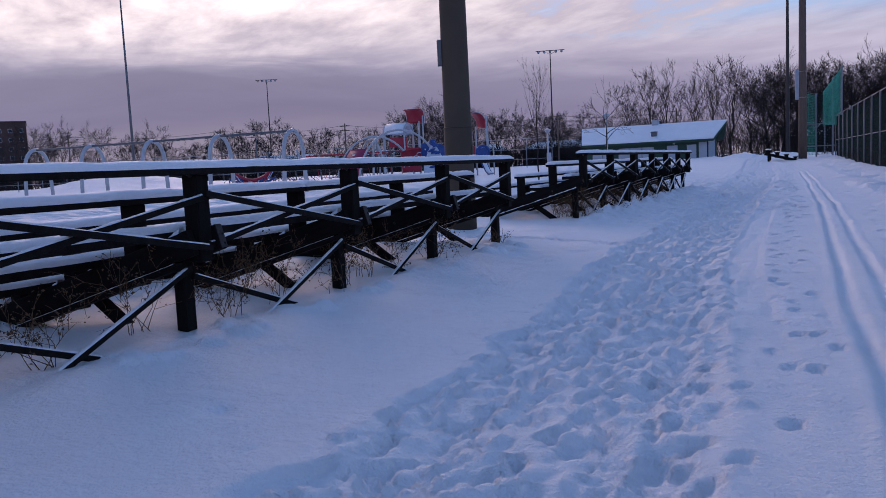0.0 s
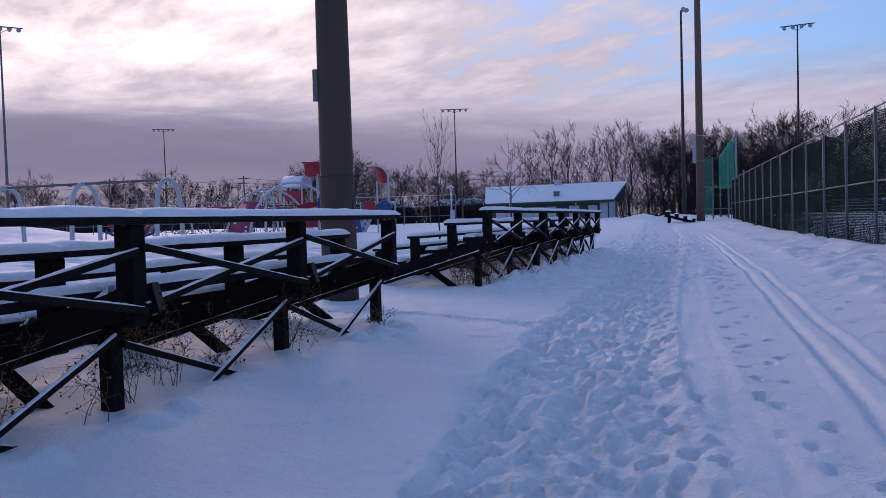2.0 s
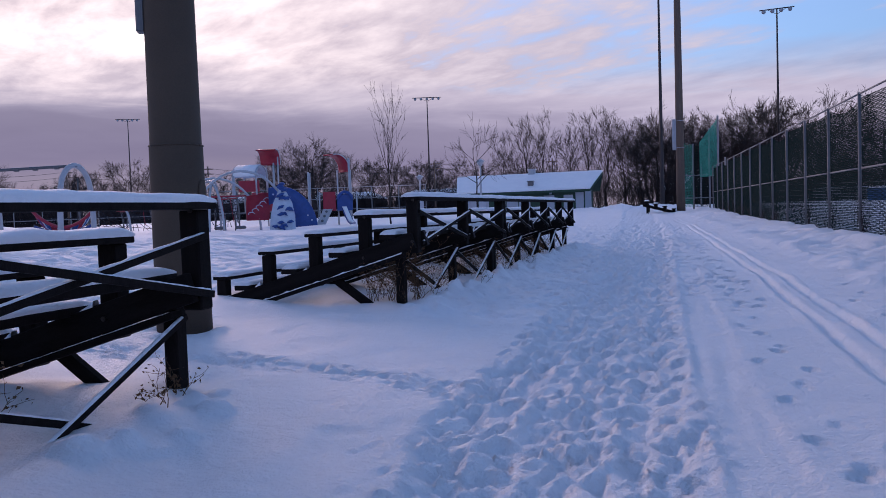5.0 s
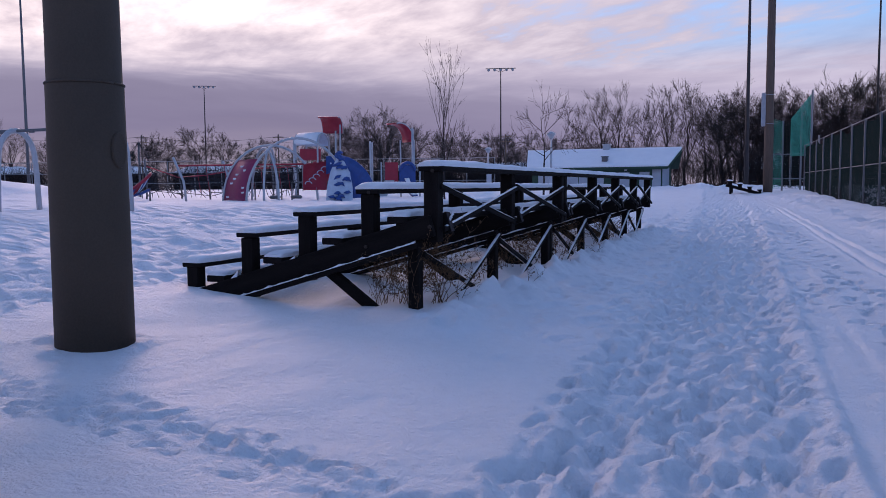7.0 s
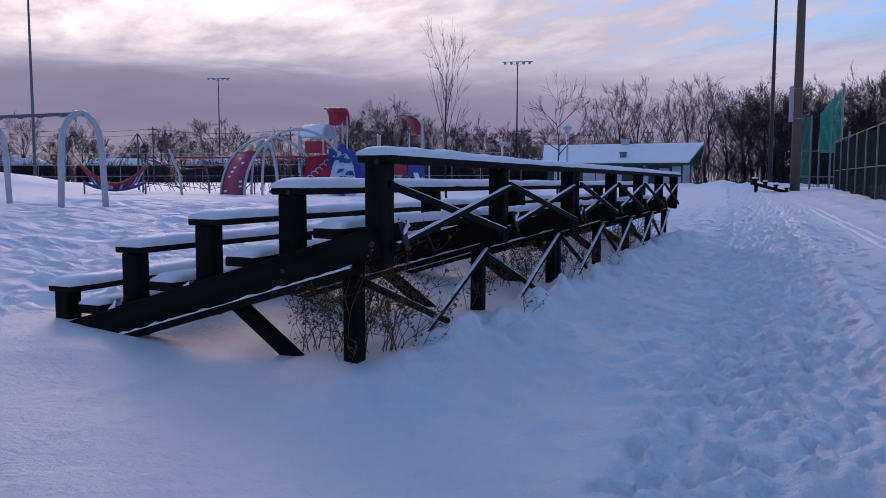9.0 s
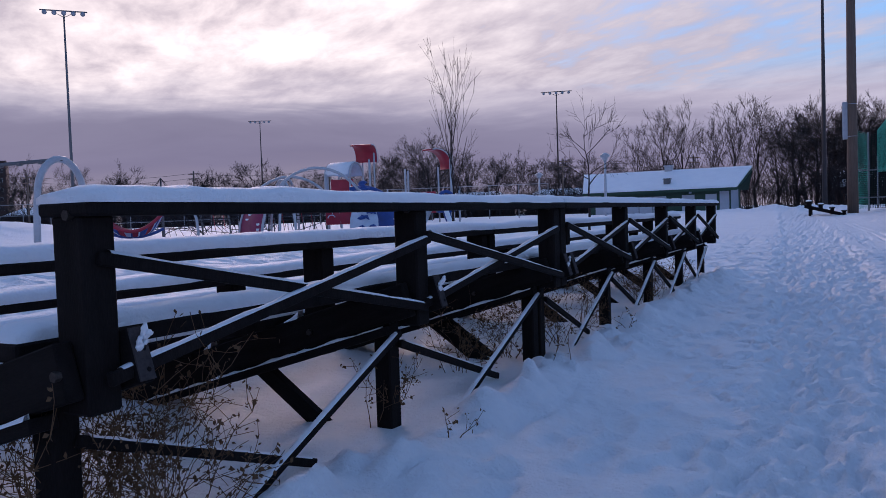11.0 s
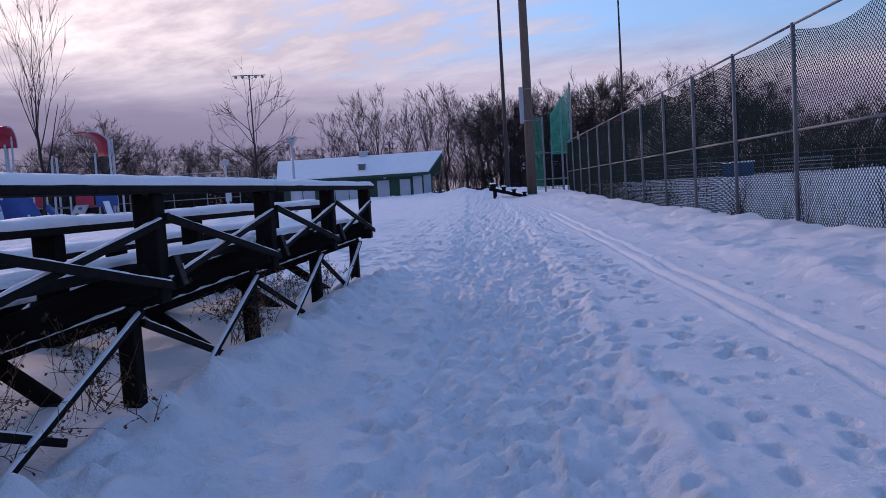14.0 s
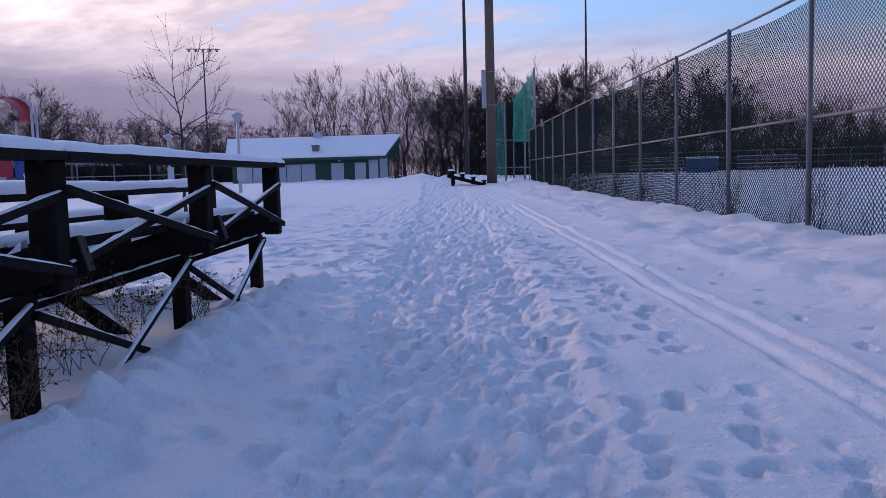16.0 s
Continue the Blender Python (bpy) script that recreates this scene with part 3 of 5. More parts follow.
def make_bleacher(place, label, ys, doubled, seed=3, turn=0.0, fall=0.0, dusted=False):
    """A timber stand of five rows; x runs from the low front to the high back, y along it, the first frame at the origin.
    ys: where the frames stand; doubled: those that a second frame adjoins; fall: how far the stand dips per metre; dusted: snow lies along the ledgers."""
    b = thing("bleacher", place, label, "bleacher", "stands beside the path")
    b.matrix_basis = b.matrix_basis @ Matrix.Rotation(radians(turn), 4, "Z") @ Matrix.Rotation(-fall, 4, "X")
    rng = random.Random(seed)
    # seat planks in three lengths a row, with the snow that lies on them
    j1, j2 = ys[2] + (0.10 if 2 in doubled else 0.0), ys[4]
    spans = [(-0.10, j1), (j1 + 0.01, j2), (j2 + 0.01, ys[-1] + 0.10)]
    for r, (px, sz) in enumerate(zip(POST_X, SEAT_Z)):
        for s, (a, c) in enumerate(spans):
            sag = rng.uniform(-0.006, 0.006)
            pl = beam("seat_plank", (px + 0.005, a, sz - 0.029 + sag), (px + 0.005, c, sz - 0.029 + sag + rng.uniform(-0.004, 0.004)), 0.30, 0.058, TIMBER_Y, b, bevel=0.012)
            cap = snow_cap("snow_layer", px - 0.142, px + 0.152, a + 0.005, c - 0.004, sz + sag, 0.085 if r < 4 else 0.075, seed * 50 + r * 5 + s, pl, "soft white snow layer")
            cap.matrix_basis = pl.matrix_basis.inverted()
    # foot planks between the rows, resting on the sloping bearers
    for r in range(4):
        fx = POST_X[r] + 0.42
        fz = stringer_top(fx) + 0.10
        for s, (a, c) in enumerate(spans):
            pl = beam("foot_plank", (fx, a - 0.05, fz - 0.04), (fx, c, fz - 0.04), 0.27, 0.08, TIMBER_Y, b, bevel=0.01)
            cap = snow_cap("snow_layer", fx - 0.13, fx + 0.13, a - 0.04, c - 0.004, fz, 0.07, seed * 50 + 25 + r * 4 + s, pl, "soft white snow layer")
            cap.matrix_basis = pl.matrix_basis.inverted()
    slope = Vector((1, 0, 0.298)).normalized()
    up = slope.cross(Vector((0, 1, 0))).normalized() * -1
    frames = list(enumerate(ys)) + [(len(ys) + k, ys[k] + 0.20) for k in doubled]
    lift = Vector((-0.298, 0, 1)).normalized()
    for k, y in frames:
        # a pair of bearers that clamp the posts, the first with a ledger along its foot on which snow lies
        for dy in ((-0.128,) if k == len(ys) - 1 else (-0.128, 0.128) if k < len(ys) else (0.128,)):
            xe = 0.17 if dy < 0 else 0.28
            p = Vector((-3.05, y + dy, stringer_top(-3.05) - 0.12))
            q = Vector((xe, y + dy, stringer_top(xe) - 0.12))
            st = beam("bearer", p, q, 0.085, 0.24, TIMBER, b, up=(-0.298, 0, 1), bevel=0.008)
            mi = st.matrix_basis.inverted()
            if dy > 0:
                # the sawn end, weathered grey; dark discs paint the shade of its bolt holes
                n_ = (q - p).normalized()
                end = beam("bearer_end", q - n_ * 0.002, q + n_ * 0.008, 0.081, 0.225, TIMBER_END, st, up=(-0.298, 0, 1), label="weathered grey sawn end", bevel=0.002)
                end.matrix_basis = mi @ end.matrix_basis
                for oz in (-0.07, 0.02):
                    c = q + n_ * 0.006 + lift * oz + Vector((0, 0.012, 0))
                    hv, hf = tube_data([c, c + n_ * 0.004], 0.011, 8)
                    put("bolt_hole", mesh_of("bolt_hole", hv, hf, TIMBER), st, "dark disc standing for a bolt hole", mi)
                continue
            lp = Vector((-2.45, y - 0.14, stringer_top(-2.45) - 0.29))
            lq = Vector((0.02, y - 0.14, stringer_top(0.02) - 0.29))
            beam("ledger", lp, lq, 0.13, 0.06, TIMBER, b, up=(-0.298, 0, 1), bevel=0.006)
            rs = random.Random(k + seed)
            v, f = [], []
            thick = 0.016 if dusted else 0.005
            for i in range(33):
                c = lp.lerp(lq, 0.01 + 0.98 * i / 32) + lift * 0.03 + Vector((0, -0.05, 0))
                hgt = thick * rs.uniform(0.1, 1.3)
                for o, hh in ((-0.018, -0.003), (-0.012, hgt), (0.008, hgt * 1.3), (0.014, -0.003)):
                    v.append(c + Vector((0, o, hh)))
            for i in range(32):
                for j in range(3):
                    a = i * 4 + j
                    f.append((a, a + 1, a + 5, a + 4))
            put("snow_dusting", mesh_of("snow_dusting", v, f, SNOW_CAP, True), st, "thin snow dusting", mi)
            # little drifts where the posts meet the bearer
            for r, px in enumerate(POST_X):
                if rs.random() < 0.25:
                    continue
                w, hgt = rs.uniform(0.10, 0.22), rs.uniform(0.03, 0.075)
                x1 = px - 0.085
                v = []
                for i in range(7):
                    x = x1 - w * (1 - i / 6)
                    z0 = stringer_top(x) - 0.004
                    top = hgt * (i / 6) ** 1.4 * rs.uniform(0.8, 1.1)
                    v += [(x, y - 0.17, z0), (x, y - 0.158, z0 + top), (x, y - 0.10, z0 + top * 1.1), (x, y - 0.086, z0)]
                f = [(i * 4 + j, i * 4 + j + 1, i * 4 + j + 5, i * 4 + j + 4) for i in range(6) for j in range(3)]
                put("snow_drift", mesh_of("snow_drift", v, f, SNOW_CAP, True), st, "small wedge of snow", mi)
        if k < 3:
            cv, cf = [], []
            rc = random.Random(300 + k)
            for q in range(9):
                pv, pf = clump(100 + k * 9 + q, rc.uniform(0.007, 0.014), rc.uniform(0.008, 0.02), rc.uniform(0.012, 0.032))
                ox, oy, oz = rc.uniform(-0.006, 0.002), rc.uniform(-0.026, 0.026), rc.uniform(-0.06, 0.07)
                cf += [tuple(i + len(cv) for i in f) for f in pf]
                cv += [(a + ox, c + oy, d + oz) for a, c, d in pv]
            put("snow_clump", mesh_of("snow_clump", cv, cf, SNOW_CAP, True), b, "snow clinging to the bearer end", Matrix.Translation((0.292, y + 0.128, stringer_top(0.28) - 0.07 - 0.02 * (k % 3))) @ Matrix.Rotation(radians(17), 4, "Y"))
        for r, (px, sz) in enumerate(zip(POST_X, SEAT_Z)):
            foot = max(stringer_top(px) - 0.30 if r else -0.05, -0.05)
            beam("seat_post", (px, y, foot), (px, y, sz - 0.058), 0.175, 0.165, TIMBER, b, up=(0, 1, 0), bevel=0.012)
            if r in (3, 4):
                for dz in (-0.12, 0.5):
                    bx = Vector((px + 0.03, y - 0.168 if dz < 0 else y - 0.08, stringer_top(px) + dz))
                    bv, bf = tube_data([bx, bx + Vector((0, -0.028, 0))], 0.022, 6)
                    put("bolt", mesh_of("bolt", bv, bf, STEEL_OLD), b, "rusty bolt head")
        beam("back_leg", (-0.10, y, -0.35), (-0.10, y, stringer_top(-0.10) - 0.20), 0.13, 0.14, TIMBER, b, up=(0, 1, 0), bevel=0.01)
        # raking strut from the bearer down towards the foot of the leg
        beam("strut", (-1.27, y - 0.03, stringer_top(-1.27) - 0.22), (-0.36, y - 0.03, -0.16), 0.08, 0.125, TIMBER, b, up=(1, 0, 0.5), bevel=0.008)
    for k in range(len(ys) - 1):
        bay = ys[k + 1] - ys[k]
        y0, y1 = ys[k] + (0.28 if k in doubled else 0.08), ys[k + 1] - 0.08
        # crossed boards under the top seat
        zt, zb = SEAT_Z[4] - 0.25, stringer_top(0.1) - 0.17
        outer = 0.225 if dusted and k == 0 else 0.262
        for i, (za, zc, xo) in enumerate(((zt + 0.02, zb, outer), (zb + 0.02, zt - 0.01, 0.487 - outer))):
            br = beam("cross_brace", (xo, y0 - 0.10, za), (xo, y1 + 0.10, zc), 0.035, 0.056, TIMBER_Y, b, bevel=0.005)
            d = Vector((0, y1 - y0 + 0.2, zc - za))
            v, f = [], []
            rs = random.Random(k * 2 + i)
            for j in range(25):
                c = Vector((xo, y0 - 0.10, za)) + d * (0.02 + 0.96 * j / 24) + Vector((0, 0, 0.03))
                hgt = rs.uniform(0.002, 0.012)
                for o, hh in ((-0.021, -0.004), (-0.010, hgt), (0.010, hgt), (0.021, -0.004)):
                    v.append(c + Vector((o, 0, hh)))
            for j in range(24):
                for q in range(3):
                    a = j * 4 + q
                    f.append((a, a + 1, a + 5, a + 4))
            put("snow_dusting", mesh_of("snow_dusting", v, f, SNOW_CAP, True), br, "thin snow dusting", br.matrix_basis.inverted())
        # low braces from leg to snow
        top = stringer_top(-0.05) - 0.30
        for i, (ya, yc, xo) in enumerate(((y0 - 0.05, ys[k] + bay * 0.62, -0.01), (y1 + 0.05, ys[k] + bay * 0.2, 0.03))):
            p, q = Vector((xo, ya, top if i else top - 0.09)), Vector((xo, yc, -0.10 if i else 0.12))
            br = beam("low_brace", p, q, 0.04, 0.055, TIMBER_Y, b, bevel=0.006)
            v, f = [], []
            rs = random.Random(seed * 70 + k * 2 + i)
            for j in range(21):
                c = p.lerp(q, 0.03 + 0.94 * j / 20) + Vector((0, 0, 0.03))
                hgt = rs.uniform(0.001, 0.012)
                for o, hh in ((-0.021, -0.004), (-0.010, hgt), (0.012, hgt), (0.023, -0.006)):
                    v.append(c + Vector((o, 0, hh)))
            f = [(j * 4 + m, j * 4 + m + 1, j * 4 + m + 5, j * 4 + m + 4) for j in range(20) for m in range(3)]
            put("snow_dusting", mesh_of("snow_dusting", v, f, SNOW_CAP, True), br, "thin snow dusting", br.matrix_basis.inverted())
    return b


stand_a = make_bleacher((-5.345, 13.69 - 6 * BAY, -0.085), "weathered black timber bleacher with snow-covered plank seats", [k * BAY for k in range(7)], ())
stand_b = make_bleacher((-5.51, 19.60, 0.02), "black timber bleacher beside the path with thick plank snow", [0, 2.66, 5.47, 8.21, 10.70, 13.22, 15.56], (2,), 8, -0.9, 0.0024, True)


# ---- the big lamp pole between the stands ----
def make_big_pole():
    x, y = -7.43, 16.66
    p = thing("lamp_pole", (x, y, ground_z(x, y) - 0.1), "tall thick olive-brown painted steel lamp pole in snow", "lamp pole")
    hs = [0, 1.2, 2.35, 2.38, 4.5, 9, 14, 20, 26]
    rs = [0.335, 0.328, 0.32, 0.308, 0.298, 0.27, 0.24, 0.2, 0.16]
    tube("shaft", [(0, 0, h) for h in hs], rs, POLE_PAINT, p, 40)
    return p


big_pole = make_big_pole()


def make_panel_box(p):
    """The meter box, its bracket and the hand-hole cover on the big pole."""
    bm = bmesh.new()
    bevel_box(bm, Matrix(), 0.10, 0.16, 3.75, 4.32, 0.015)
    part("meter_box", bm, MAST, p, "grey metal box", Matrix.Translation((-0.295, -0.165, 0)) @ Matrix.Rotation(radians(30), 4, "Z"))
    c = Vector((0.318, 0.035, 1.80))
    ring = [c + Vector((-0.012 * math.cos(a), 0.085 * math.cos(a), 0.15 * math.sin(a))) for a in [2 * math.pi * k / 16 for k in range(17)]]
    tube("hand_hole_rim", ring, 0.012, POLE_PAINT, p, 6)
    face = ring[:-1] + [q + Vector((0.014, 0, 0)) for q in ring[:-1]]
    sides = [(k, (k + 1) % 16, 16 + (k + 1) % 16, 16 + k) for k in range(16)]
    put("hand_hole_cover", mesh_of("hand_hole_cover", face, sides + [tuple(range(16, 32))], POLE_PAINT), p, "oval painted cover plate")
    tube("weld_seam", [Vector((0.318 * math.cos(a), 0.318 * math.sin(a), 2.37)) for a in [2 * math.pi * k / 32 for k in range(33)]], 0.012, POLE_PAINT, p, 6)


make_panel_box(big_pole)


# ---- chain-link fence ----
POST_STEP, FENCE_Y0, FENCE_N = 4.41, 37.4, 21
FENCE_K0 = -8
FENCE_TOP, FENCE_MID = 4.83, 2.40


def make_fence():
    f = thing("chain_link_fence", (fence_x(FENCE_Y0), FENCE_Y0, 0.0), "tall grey steel chain-link fence standing in snow", "fence", turn=math.degrees(math.atan(0.055)))
    step = POST_STEP * math.sqrt(1 + 0.055 ** 2)
    v, fc = tube_data([(0, 0, -0.1), (0, 0, FENCE_TOP + 0.04)], 0.052, 10)
    post = mesh_of("post", v, fc, FENCE_STEEL, True)
    v, fc = tube_data([(0, 0, 0), (0, step, 0)], 0.03, 8)
    rail = mesh_of("rail", v, fc, FENCE_STEEL, True)
    # woven wire, one zigzag a column
    cell, r = 0.12, 0.0082
    cols, rows = int(step / cell), int((FENCE_TOP - 0.05) / cell)

    def weave(sag):
        verts, faces = [], []
        for i in range(cols):
            for j in range(rows * 2 + 1):
                y = (i + (j % 2) * 0.5 + 0.5) * step / cols
                z = 0.05 + j * cell / 2
                if j > 2 * rows - 16:
                    z -= sag * math.sin(math.pi * min(max(y / step, 0), 1)) * (j - 2 * rows + 16) / 16
                s = len(verts)
                verts += [(r, y, z), (-r * 0.6, y + r, z), (-r * 0.6, y - r, z)]
                if j:
                    faces += [(s - 3, s - 2, s + 1, s), (s - 2, s - 1, s + 2, s + 1), (s - 1, s - 3, s, s + 2)]
                # the neighbour's zigzag closes the diamond
            for j in range(rows * 2 + 1):
                y = (i - (j % 2) * 0.5 + 0.5) * step / cols
                z = 0.05 + j * cell / 2
                if j > 2 * rows - 16:
                    z -= sag * math.sin(math.pi * min(max(y / step, 0), 1)) * (j - 2 * rows + 16) / 16
                s = len(verts)
                verts += [(r, y, z), (-r * 0.6, y + r, z), (-r * 0.6, y - r, z)]
                if j:
                    faces += [(s - 3, s - 2, s + 1, s), (s - 2, s - 1, s + 2, s + 1), (s - 1, s - 3, s, s + 2)]
        return mesh_of("wire_mesh", verts, faces, WIRE)

    nets = [weave(0.03), weave(0.28), weave(0.1)]
    for k in range(FENCE_K0, FENCE_K0 + FENCE_N):
        y = k * step
        put("post", post, f, "", Matrix.Translation((0, y, 0)))
        if k < FENCE_K0 + FENCE_N - 1:
            put("rail", rail, f, "", Matrix.Translation((0.01, y, FENCE_TOP)))
            put("rail", rail, f, "", Matrix.Translation((0.045, y, FENCE_MID)))
            put("wire_mesh", nets[(k * 7 + 1) % 3], f, "dark green wire mesh", Matrix.Translation((0.09, y, 0)))
    return f


fence = make_fence()


# ---- poles and floodlight masts ----
def make_utility_pole(x, y, h, r0, r1, label, boxes=()):
    p = thing("wooden_pole", (x, y, ground_z(x, y) - 0.2), label, "pole")
    tube("shaft", [(0, 0, h * t) for t in (0, 0.25, 0.5, 0.75, 1)], [r0 + (r1 - r0) * t for t in (0, 0.25, 0.5, 0.75, 1)], WOODPOLE, p, 16)
    for dx, z0, z1, w in boxes:
        bm = bmesh.new()
        bevel_box(bm, Matrix(), w, 0.3, z0, z1, 0.03)
        part("transformer_box", bm, GREY_METAL, p, "grey metal box", Matrix.Translation((dx, -0.05, 0)))
        for z in (z0 + 0.2, z1 - 0.2):
            tube("strap", [(0.02 * math.cos(a) + (r0 + 0.01) * math.cos(a), (r0 + 0.01) * math.sin(a), z) for a in [k * math.pi / 8 for k in range(17)]], 0.02, GREY_METAL, p, 5)
    return p


make_utility_pole(-1.84, 90.6, 31, 0.42, 0.26, "tall brown wooden pole with a grey metal box strapped on", ((-0.5, 6.2, 9.2, 0.4),))


def make_mast(x, y, top, label, lamps=6, turn=0.0, width=4.2, r=0.24, single=False, steel=MAST):
    z0 = ground_z(x, y) - 0.2
    p = thing("floodlight_mast", (x, y, z0), label, "floodlight", "floodlight masts", turn)
    h = top - z0
    tube("shaft", [(0, 0, h * t) for t in (0, 0.3, 0.6, 1)], [r, r * 0.85, r * 0.7, r * 0.45], steel, p, 12)
    if single:
        tube("bracket", [(0, 0, h - 0.4), (0.5, 0, h - 0.1)], 0.06, steel, p, 6)
    else:
        tube("crossarm", [(-width / 2, 0, h), (width / 2, 0, h)], 0.09, steel, p, 8)
        for s in (-1, 1):
            tube("stay", [(s * width * 0.28, 0, h), (0, 0, h - 0.9)], 0.04, steel, p, 6)
    for i in range(lamps):
        x_ = (i + 0.5) / lamps * width - width / 2 if not single else 0.35 + 0.45 * i
        lv, lf = tube_data([(0, 0.25, 0.06), (0, 0.12, 0.04), (0, -0.12, -0.04), (0, -0.3, -0.10)], [0.10, 0.2, 0.30, 0.33], 10)
        put("lamp_head", mesh_of("lamp_head", lv, lf, GREY_METAL, True), p, "grey floodlight head", Matrix.Translation((x_, -0.1, h - 0.42 if not single else h - 0.2 * i)) @ Matrix.Rotation(radians(-25), 4, "X"))
        tube("lamp_arm", [(x_, 0, h), (x_, -0.1, h - 0.35)] if not single else [(0.3, 0, h - 0.2), (x_, -0.1, h - 0.2 * i)], 0.03, steel, p, 5)
    return p


make_mast(-62, 198, 29.5, "tall slender steel floodlight mast with lamp row", 5, 15, 7.2, steel=MAST_DARK)
make_mast(-163, 215, 32.5, "tall slender steel floodlight mast with lamp row", 5, 30, 7.0, steel=MAST_DARK)
make_mast(-98.4, 94.5, 31.5, "tall slender steel floodlight mast with lamp row", 5, 50, 6.0)
make_mast(13.2, 148.5, 32.0, "dark steel floodlight mast rising behind the fence", 4, -8, 5.2, steel=MAST_DARK)
make_mast(39.6, 110, 27, "dark steel floodlight mast rising behind the fence", 4, -20, 5.0, steel=MAST_DARK)
make_mast(-4.5, 126, 31, "dark steel mast with paired floodlights", 2, 0, 2, 0.3, True, MAST_DARK)


# ---- trees ----
def branch_set(rng, p, d, length, r, depth, out, spread, droop=0.0, kids=(3, 5), thin=0.018, wig=0.09):
    n = 4 if depth > 1 else 3
    pts, rad = [p], [r]
    cur, dd = p.copy(), d.copy()
    for i in range(n):
        dd = (dd + Vector((rng.gauss(0, wig), rng.gauss(0, wig), rng.gauss(0.04 - droop, wig * 0.7)))).normalized()
        cur = cur + dd * (length / n)
        pts.append(cur.copy())
        rad.append(max(thin * 0.6, r * (1 - 0.72 * (i + 1) / n)))
    out.append((pts, rad, depth))
    if depth == 0:
        return
    for _ in range(rng.randint(*kids)):
        t = rng.uniform(0.3, 1.0)
        i = min(int(t * n), n - 1)
        base = pts[i].lerp(pts[i + 1], t * n - i)
        a = rng.uniform(0, 2 * math.pi)
        side = dd.cross(Vector((math.cos(a), math.sin(a), 0.15)))
        if side.length < 0.1:
            continue
        nd = (dd * rng.uniform(0.6, 1.0) + side.normalized() * spread * rng.uniform(0.7, 1.3)).normalized()
        branch_set(rng, base, nd, length * rng.uniform(0.48, 0.7), max(thin, rad[i] * 0.55), depth - 1, out, spread, droop, kids, thin, wig)


def tree_meshes(seed, h, spread=0.7, depth=4, trunk_r=0.22, fork=0.3, kids=(3, 5), limbs=7, thin=0.02, bark=None, steep=0.8, wig=0.09, fan=0.62):
    rng = random.Random(seed)
    bark = bark or BARK
    pts, rad = [Vector((0, 0, -0.3))], [trunk_r * 1.25]
    cur = Vector((0, 0, 0))
    pts.append(cur.copy()), rad.append(trunk_r)
    n = 7
    for i in range(n):
        cur = cur + Vector((rng.gauss(0, 0.012 * h), rng.gauss(0, 0.012 * h), h * 0.72 / n))
        pts.append(cur.copy())
        rad.append(max(thin, trunk_r * (1 - 0.9 * (i + 1) / n)))
    trunk = tube_data(pts, rad, 8)
    out = []
    for j in range(limbs):
        t = fork + (1 - fork) * (j + rng.random() * 0.6) / limbs
        i = min(1 + int(t * n), n)
        base = pts[i].lerp(pts[min(i + 1, n + 1)], t * n - int(t * n))
        a = j * 2.4 + rng.uniform(-0.5, 0.5)
        d = Vector((math.cos(a) * spread, math.sin(a) * spread, steep)).normalized()
        branch_set(rng, base, d, h * rng.uniform(0.30, 0.42) * (1.15 - 0.5 * t), max(thin * 1.3, rad[i] * 0.6), depth - 1, out, fan, 0.0, kids, thin, wig)
    pieces = [tube_data(p_, r_, 5 if dp > 1 else 3, False) for p_, r_, dp in out]
    verts, faces = [], []
    for v, f in pieces:
        o = len(verts)
        verts += v
        faces += [tuple(i + o for i in q) for q in f]
    return mesh_of("trunk", *trunk, bark, True), mesh_of("crown", verts, faces, bark, True)


def plant_tree(name, meshes, x, y, scale, turn, label, group="", squash=1.0):
    t = thing(name, (x, y, ground_z(x, y)), label, "tree", group, turn)
    t.scale = (scale * squash, scale * squash, scale)
    put("trunk", meshes[0], t)
    put("crown", meshes[1], t, "bare twigs")
    return t


slim = tree_meshes(21, 6.3, 0.5, 3, 0.075, 0.40, (2, 4), 11, 0.008, BARK_DARK, 1.1, 0.06, 0.42)
plant_tree("young_tree", slim, -13.0, 38.8, 1.0, 0, "slim bare young tree with upright branches in snow", "", 0.62)
wide = tree_meshes(33, 6.4, 1.0, 3, 0.09, 0.50, (3, 4), 9, 0.010, BARK_DARK, 0.55, 0.10, 0.5)
plant_tree("young_tree", wide, -12.9, 53.0, 1.06, 40, "bare young tree with wide spreading branches in snow", "", 0.72)

far_sets = [tree_meshes(50 + i, 14.0, 0.75, 4, 0.26, 0.22, (4, 6), 11, 0.02, BARK if i % 2 else BARK_DARK, 0.85, 0.05, 0.5) for i in range(5)]
tall_sets = [tree_meshes(70 + i, 17.0, 0.42, 4, 0.26, 0.18, (3, 5), 9, 0.02, BARK_DARK, 1.1, 0.04, 0.42) for i in range(2)]


dome_sets = [tree_meshes(90 + i, 14.0, 1.0, 4, 0.3, 0.16, (5, 6), 13, 0.017, BARK_DARK, 0.72, 0.035, 0.48) for i in range(2)]


